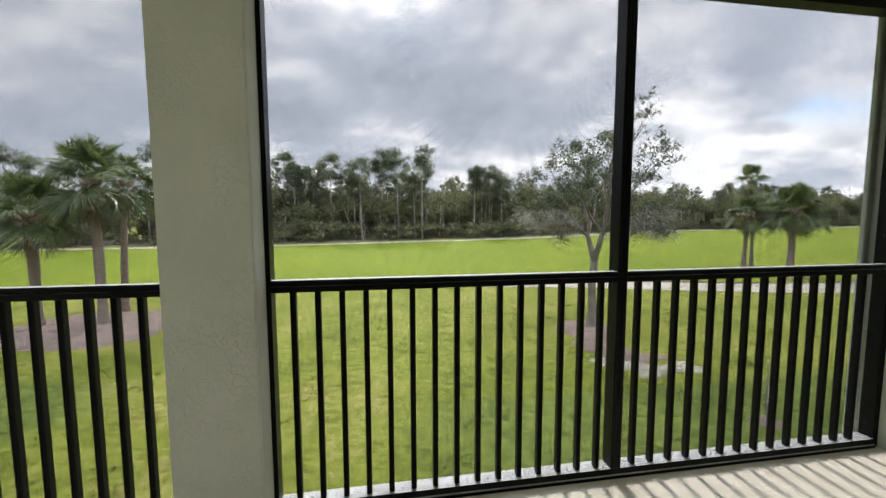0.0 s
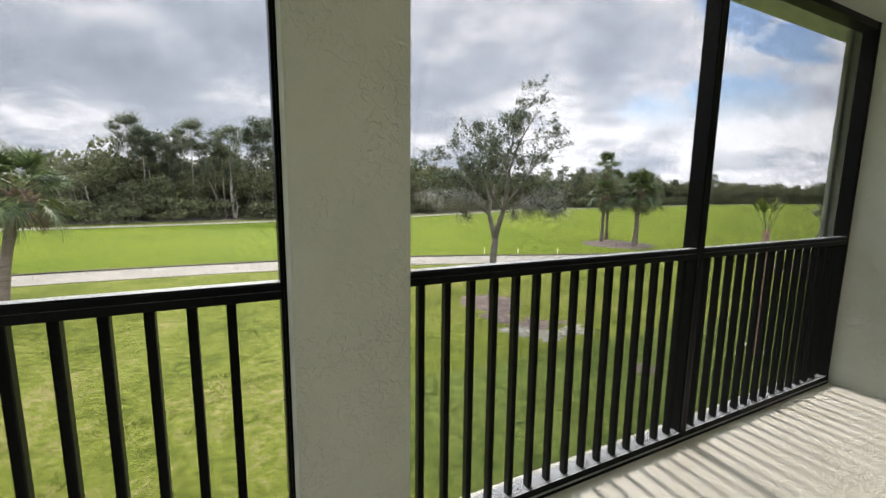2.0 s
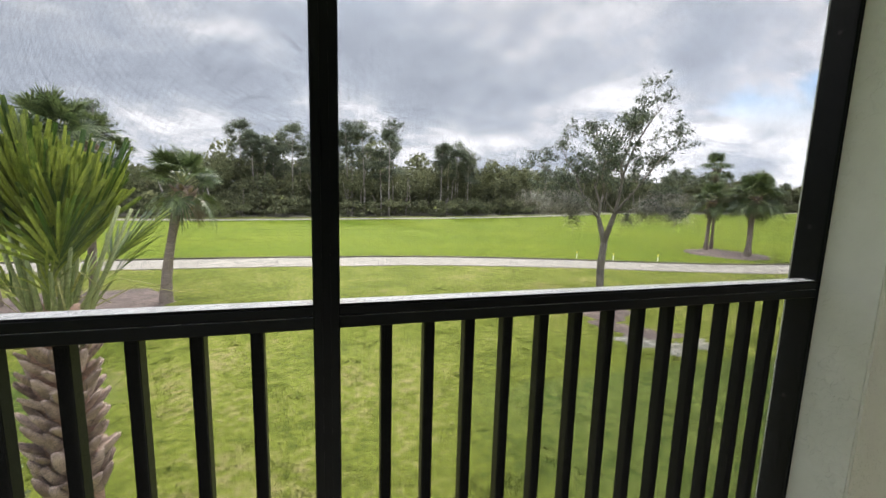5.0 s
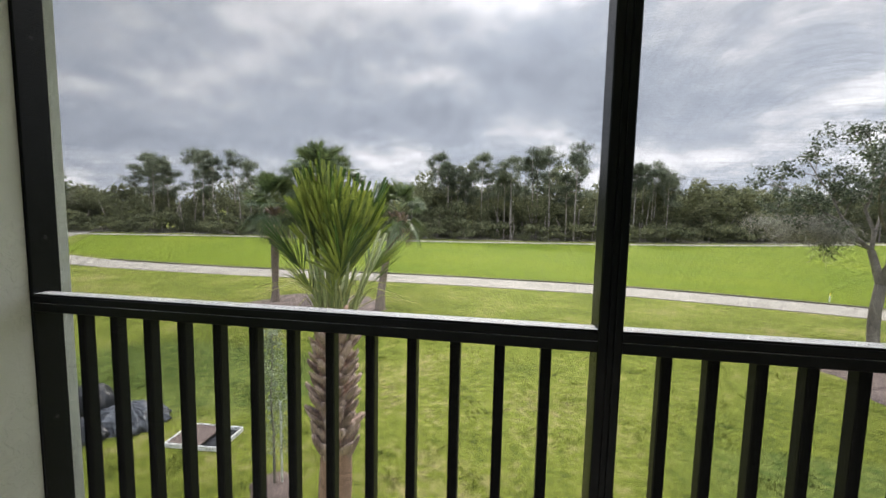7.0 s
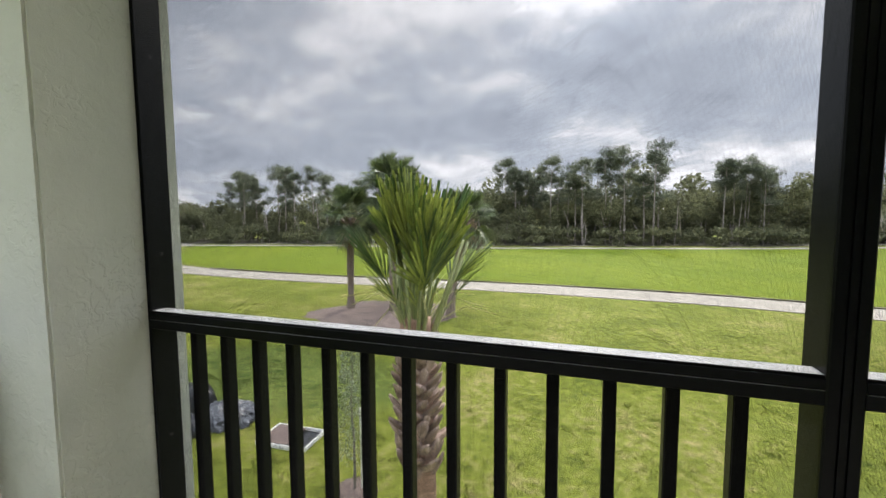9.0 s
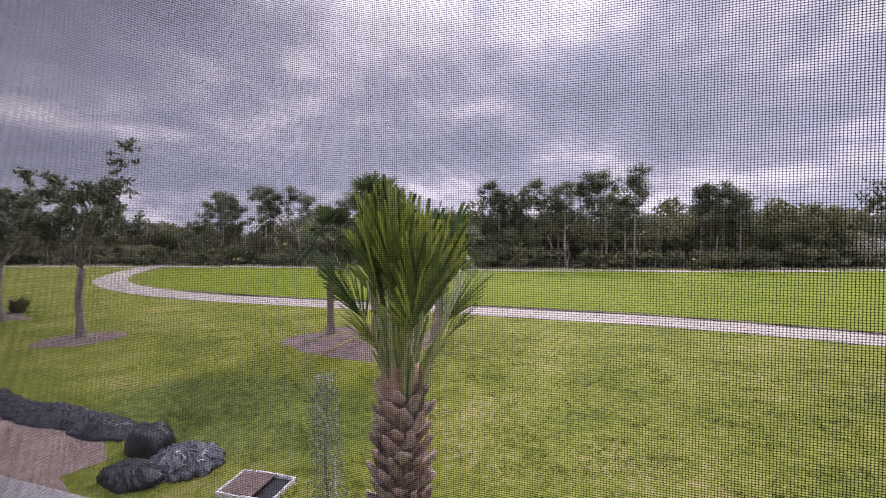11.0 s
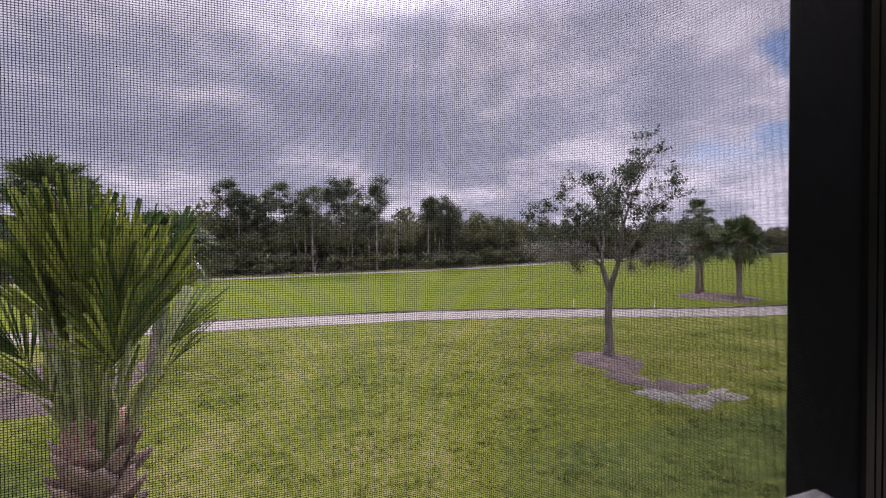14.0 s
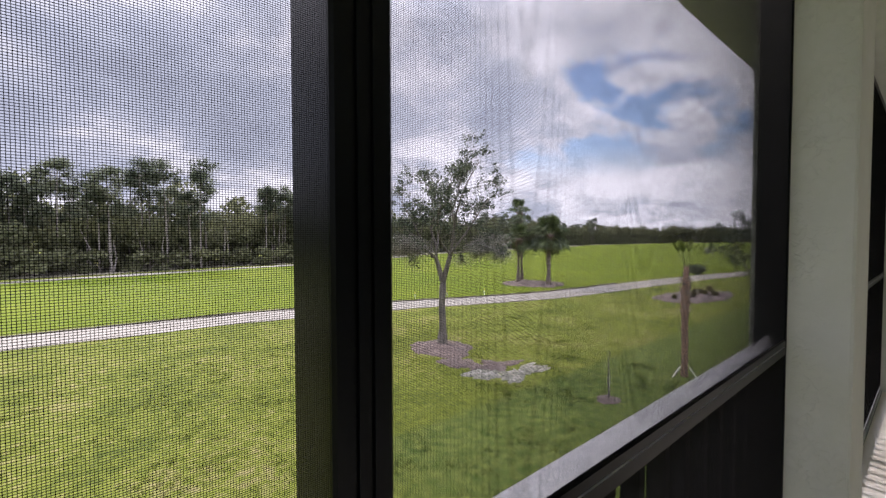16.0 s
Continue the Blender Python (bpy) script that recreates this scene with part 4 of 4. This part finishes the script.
def card_arrays(c, size, rng):
    n = len(c)
    u = rng.normal(0, 1, (n, 3)); u /= np.linalg.norm(u, axis=1, keepdims=True)
    w = np.cross(u, rng.normal(0, 1, (n, 3))); w /= np.linalg.norm(w, axis=1, keepdims=True)
    L = size * rng.uniform(0.5, 1.3, (n, 1))
    return np.stack([c - u * L * .5, c + w * L * .3, c + u * L * .5, c - w * L * .3], 1)


def on_line(line, s):
    """A point at the share s of a polyline, and the direction out beyond it."""
    d = [0.0]
    for a, b in zip(line, line[1:]):
        d.append(d[-1] + math.hypot(b[0] - a[0], b[1] - a[1]))
    q = s * d[-1]
    i = max(k for k in range(len(d) - 1) if d[k] <= q)
    u = (q - d[i]) / (d[i + 1] - d[i])
    ax, ay = line[i]
    bx, by = line[i + 1]
    L = math.hypot(bx - ax, by - ay)
    return ax + (bx - ax) * u, ay + (by - ay) * u, -(by - ay) / L, (bx - ax) / L


def woods():
    rnd = random.Random(8)
    kinds = [broadleaf(100 + i, 6.4 + 0.5 * i, 4.6, 1250) for i in range(6)]
    low = [broadleaf(120 + i, 2.6, 3.4, 420) for i in range(3)]
    out = []
    length = 640
    n = int(length / 2.1)
    for row, (back, scale, src) in enumerate(((7.0, 1.0, low), (11.5, 1.0, kinds), (16.5, 1.06, kinds), (21.5, 1.14, kinds))):
        for i in range(n if row < 2 else n * 3 // 4):
            x, y, nx, ny = on_line(FAR_LINE, min(0.999, (i + rnd.uniform(0, 1)) / (n if row < 2 else n * 3 // 4)))
            o = back + rnd.uniform(-2.2, 2.2)
            k = scale * (rnd.uniform(0.72, 1.22) if row else rnd.uniform(0.45, 1.55))
            if row:
                k *= (0.82, 0.92, 1.0)[row - 1] if x < -26 else (1.0, 1.15, 1.28)[row - 1] if x < 22 else 1.25
            a = rnd.uniform(0, 6.28)
            m = np.array([[math.cos(a), -math.sin(a), 0], [math.sin(a), math.cos(a), 0], [0, 0, 1]])
            out.append((rnd.choice(src) @ m.T) * k + np.array([x + nx * o, y + ny * o, G]))
    v = np.concatenate([q.reshape(-1, 3) for q in out])
    tagged(new("woodland", mesh_np("woodland", v, np.arange(len(v)).reshape(-1, 4), WOOD_LEAF)), "dense dark green woodland edge of mixed trees and shrubs", "woodland", kind="stuff")
    # tangle of bare stems in front of it
    p = Pile()
    for i in range(420):
        x, y, nx, ny = on_line(FAR_LINE, rnd.uniform(0.02, 0.98))
        o, h = rnd.uniform(6.5, 12.0), rnd.uniform(2.5, 7.5)
        p.add(*tube([Vector((x + nx * o, y + ny * o, G - .1)), Vector((x + nx * o + rnd.uniform(-.5, .5), y + ny * o, G + h * .5)), Vector((x + nx * o + rnd.uniform(-1, 1), y + ny * o, G + h))], [0.13, 0.09, 0.04], 4, False))
    tagged(new("woodland_stems", p.mesh("woodland_stems", PINE_BARK)), "thin grey bare stems along the woodland edge", "tree stems", kind="stuff")
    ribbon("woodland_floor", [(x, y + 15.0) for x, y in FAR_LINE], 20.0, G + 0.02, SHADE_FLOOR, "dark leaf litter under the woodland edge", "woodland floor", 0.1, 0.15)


woods()


def pine_kind(seed, h):
    """A slash pine: a bare pole, a few level boughs near the top and tufts of needles on them."""
    rng = np.random.default_rng(seed)
    rnd = random.Random(seed)
    p, tips = Pile(), []
    lean = rnd.uniform(-.5, .5)
    pts = [Vector((lean * (i / 8) ** 2, 0, h * i / 8 - .1)) for i in range(9)]
    p.add(*tube(pts, [0.15 - 0.014 * i for i in range(9)], 6, False))
    for i in range(rnd.randint(11, 17)):
        s = rnd.uniform(0.52, 1.0)
        b = Vector((lean * s * s, 0, h * s))
        a, L = rnd.uniform(0, 6.28), rnd.uniform(0.8, 2.4) * (1.25 - 0.6 * s)
        e = b + Vector((math.cos(a) * L, math.sin(a) * L, rnd.uniform(0.1, 0.8)))
        p.add(*tube([b, b.lerp(e, .55) + Vector((0, 0, -.1)), e], [0.055, 0.035, 0.015], 4, False))
        tips += [(e, 0.66), (b.lerp(e, .7), 0.45), (e + Vector((rnd.uniform(-.6, .6), rnd.uniform(-.6, .6), rnd.uniform(-.1, .5))), 0.55)]
    tips += [(pts[-1] + Vector((rnd.uniform(-.7, .7), rnd.uniform(-.7, .7), rnd.uniform(-.5, .3))), 0.75) for _ in range(5)]
    c = np.concatenate([np.array(list(t)) + rng.normal(0, 1, (95, 3)) * np.array([r * .60, r * .60, r * .46]) for t, r in tips])
    return p.mesh("trunk", PINE_BARK, True), leaf_cards("needles", c, 0.23, rng, PINE_LEAF)


PINES = [pine_kind(200 + i, h) for i, h in enumerate((15.0, 13.2, 14.2, 11.8))]


def pine(x, y, k, scale, turn):
    t = thing("pine_tree", x, y, G, turn, "tall slender pine with a bare trunk and thin crown", "pine tree", "pines along the woodland edge")
    t.scale = (scale * 1.1, scale * 1.1, scale)
    part("trunk", PINES[k][0], t)
    part("needles", PINES[k][1], t)


prnd = random.Random(14)
for x0, x1, base, count, tall in ((-75, -52, 66, 11, 1.02), (-50, -30, 67, 7, 0.92), (-17, 10, 73, 19, 0.98), (18, 28, 78, 8, 0.86), (30, 60, 90, 10, 0.75), (70, 120, 106, 10, 0.85), (120, 220, 124, 14, 0.95), (-130, -85, 58, 8, 1.0)):
    for j in range(count):
        u = (j + prnd.uniform(0.1, 0.9)) / count
        pine(x0 + (x1 - x0) * u, base + prnd.uniform(-3, 4), prnd.randrange(4), tall * prnd.uniform(0.84, 1.08), prnd.uniform(0, 360))


# ---- builders' things below the balcony ----
def drain_box(x, y, rz):
    t = thing("drain_box", x, y, G, rz, "open square drain pit with a pale concrete rim", "drain pit")
    a, b, w = 0.58, 0.39, 0.035
    for k, (x0, x1, y0, y1) in enumerate(((-a, a, -b, -b + w), (-a, a, b - w, b), (-a, -a + w, -b + w, b - w), (a - w, a, -b + w, b - w))):
        part("rim", box_mesh("rim", x0, x1, y0, y1, -0.02, 0.09, WHITE, 0.010), t, "thin whitish rim")
    part("lid", box_mesh("lid", -a + w + .02, a * 0.25, -b + w + .01, b - w - .01, 0.055, 0.085, MULCH, 0.006), t, "rusty brown grating")
    # Black plate at lawn level stands for the shade of a deep pit.
    part("pit_shade", box_mesh("pit_shade", -a + w, a - w, -b + w, b - w, -0.02, 0.016, TARP, 0), t, "black plate standing for the shade in the pit")


drain_box(-8.46, 5.9, 3)


def tarp_heap():
    """A crumpled length of black sheeting between sand and grass."""
    line = smooth_line([(-27, 7.9), (-22, 7.4), (-17.4, 6.9), (-15.2, 6.85), (-13.9, 6.8), (-12.7, 6.65)], 30)
    v, f, n = [], [], 25
    for i, q in enumerate(line):
        d = (line[min(i + 1, len(line) - 1)] - line[max(i - 1, 0)]).normalized()
        s = Vector((-d.y, d.x))
        taper = min(1.0, (len(line) - i) / 22)
        h = (0.24 + 0.10 * noise.noise((q.x * 0.9, 1.7, 0))) * taper
        w = (0.55 + 0.30 * noise.noise((q.x * 0.6, 8.1, 0))) * (0.4 + 0.6 * taper)
        for k in range(n):
            u = -1 + 2 * k / (n - 1)
            e = q + s * (u * w + 0.12 * noise.noise((q.x * 2.1, u * 2, 4)))
            lump = 0.8 + 0.55 * noise.noise((e.x * 1.2, e.y * 1.9, 3)) + 0.5 * abs(noise.noise((e.x * 4.5, e.y * 4.5, 6)))
            fold = 0.09 * abs(noise.noise((e.x * 6, e.y * 6, 1)))
            v.append((e.x, e.y, G + 0.015 + max(0.0, h * (1 - u * u) ** .6 * lump + fold * (1 - u * u))))
        if i:
            o = n * (i - 1)
            f += [(o + k, o + k + 1, o + n + k + 1, o + n + k) for k in range(n - 1)]
    tagged(new("plastic_sheet", mesh_of("plastic_sheet", v, f, TARP, False)), "crumpled black plastic sheeting along the bare sand", "plastic sheet")


tarp_heap()


def bundle(name, x, y, rx, ry, h, material, seed, label, category, crease=0.16):
    """A slack heap of plastic: a dome drawn in at the foot, with creases that run down it."""
    v, f, n, rings = [], [], 48, 14
    for i in range(rings):
        e = math.pi / 2 * i / (rings - 1)
        for k in range(n):
            a = 2 * math.pi * k / n
            cx, cy = math.cos(a), math.sin(a)
            r = math.sin(e) ** 0.7 * (1 + 0.22 * noise.noise((cx * 1.5 + seed, cy * 1.5, seed)) + crease * abs(noise.noise((cx * 5 + seed, cy * 5, e * 1.2))))
            z = h * math.cos(e) * (1 + 0.35 * noise.noise((cx * r * 1.8, cy * r * 1.8, seed * 2)) - crease * abs(noise.noise((cx * r * 5, cy * r * 5, seed))))
            v.append((rx * r * cx, ry * r * cy, max(z, 0.0) + 0.012))
        if i:
            o = n * (i - 1)
            f += [(o + k, o + (k + 1) % n, o + n + (k + 1) % n, o + n + k) for k in range(n)]
    ob = new(name, mesh_of(name, v, f, material, False))
    ob.matrix_basis = pose(x, y, G)
    return tagged(ob, label, category)


bundle("plastic_bag", -11.75, 6.45, 0.52, 0.42, 0.50, TARP, 1.3, "bulging black plastic bag on the bare sand", "plastic bag", 0.10)
bundle("plastic_film", -10.45, 6.15, 0.75, 0.50, 0.34, FILM, 4.1, "crumpled grey plastic film beside the black bag", "plastic film", 0.45)
bundle("plastic_bag", -11.0, 5.45, 0.62, 0.40, 0.30, TARP, 7.9, "flattened black plastic bag on the bare sand", "plastic bag", 0.25)


def marker(x, y):
    t = thing("path_marker", x, y, G, label="small yellow marker post at the path's edge", category="marker post", group="path markers")
    part("post", Pile_tube("post", [Vector((0, 0, -.05)), Vector((0, 0, 0.38))], [0.03, 0.03], WHITE, 6), t)
    part("cap", Pile_tube("cap", [Vector((0, 0, 0.38)), Vector((0, 0, 0.52))], [0.04, 0.032], YELLOW, 6), t)


for mx, my in ((15.3, 24.7), (17.6, 23.6), (20.6, 22.6)):
    marker(mx, my)


def grass_clump(seed, h, n):
    rng = np.random.default_rng(seed)
    a, tilt = rng.uniform(0, 2 * np.pi, n), rng.uniform(0.05, 0.75, n)
    L = h * rng.uniform(0.6, 1.1, n)
    d = np.stack([np.cos(a) * np.sin(tilt), np.sin(a) * np.sin(tilt), np.cos(tilt)], 1)
    root = np.stack([rng.normal(0, .1, n), rng.normal(0, .1, n), np.zeros(n)], 1)
    mid = root + d * L[:, None] * .6
    tip = root + d * L[:, None] + np.stack([np.cos(a), np.sin(a), -np.ones(n)], 1) * (L * .18)[:, None]
    w = np.stack([-np.sin(a), np.cos(a), np.zeros(n)], 1) * 0.02
    v = np.stack([root - w, root + w, mid + w, mid - w, tip + w * .2, tip - w * .2], 1).reshape(-1, 3)
    f = (np.array([(0, 1, 2, 3), (3, 2, 4, 5)])[None] + 6 * np.arange(n)[:, None, None]).reshape(-1, 4)
    return mesh_np("blades", v, f, REED)


CLUMPS = [grass_clump(300 + i, 1.0, 160) for i in range(3)]
grnd = random.Random(3)
for i in range(26):
    t = thing("ornamental_grass", grnd.uniform(-50, -34), grnd.uniform(12.4, 16.8), G + 0.05, grnd.uniform(0, 360), "tan and green ornamental grass clump in the bed", "ornamental grass", "grasses in the planting bed")
    part("blades", CLUMPS[i % 3], t, "", Matrix.Scale(grnd.uniform(0.7, 1.3), 4))
for i in range(8):
    t = thing("ornamental_grass", grnd.uniform(29.5, 36.5), grnd.uniform(10.4, 12.8), G + 0.05, grnd.uniform(0, 360), "low grassy shrub in the bed beside the path", "ornamental grass", "grasses beside the path")
    part("blades", CLUMPS[i % 3], t, "", Matrix.Scale(grnd.uniform(0.5, 0.9), 4))


# ---- lawn blades ----
def lawn_blades():
    rng = np.random.default_rng(9)
    n = 340000
    y = 0.5 + 17.0 * rng.uniform(0, 1, n) ** 1.5
    x = rng.uniform(-1, 1, n) * (7 + 0.85 * y) + 0.5
    x[:] = x[::8].repeat(8)[:n] + rng.normal(0, 0.05, n)
    y[:] = y[::8].repeat(8)[:n] + rng.normal(0, 0.05, n)
    tuft = np.array([noise.noise((a * 1.7, b * 1.7, 0.3)) for a, b in zip(x[::8], y[::8])]).repeat(8)[:n]
    keep = np.ones(n, bool)
    for cx, cy, rx, ry in ((8.2, 12.9, 1.4, 1.6), (-11.6, 16.6, 3.9, 3.1), (-6.3, 4.85, .45, .45), (8.1, 9.1, 1.5, 1.0), (-4.0, 2.3, .9, .8), (-8.75, 6.0, .7, .6), (7.7, 10.9, .7, 1.1), (-19.0, 3.3, 8.8, 3.9), (8.45, 5.55, .4, .4), (-13, 6.3, 3, 1.0)):
        keep &= ((x - cx) / rx) ** 2 + ((y - cy) / ry) ** 2 > 1
    keep &= rng.uniform(0, 1, n) < np.clip(0.30 + 1.8 * tuft, 0.05, 1.0)
    x, y, tuft = x[keep], y[keep], tuft[keep]
    n = len(x)
    h = rng.uniform(0.012, 0.040, n) * np.clip(0.85 + 1.5 * tuft, 0.5, 1.6) * (1.0 + 0.5 * np.sin(x * 1.3 + y * 0.7) * np.sin(y * 1.1))
    a = rng.uniform(0, 2 * np.pi, n)
    w = np.stack([np.cos(a), np.sin(a), np.zeros(n)], 1) * 0.0070
    root = np.stack([x, y, np.full(n, G)], 1)
    tip = root + np.stack([rng.normal(0, .03, n), rng.normal(0, .03, n), h], 1)
    v = np.stack([root - w, root + w, tip], 1).reshape(-1, 3)
    tagged(new("lawn_blades", mesh_np("lawn_blades", v, np.arange(3 * n).reshape(-1, 3), BLADE)), "short green and straw-coloured grass blades of the lawn", "grass", kind="stuff")


lawn_blades()
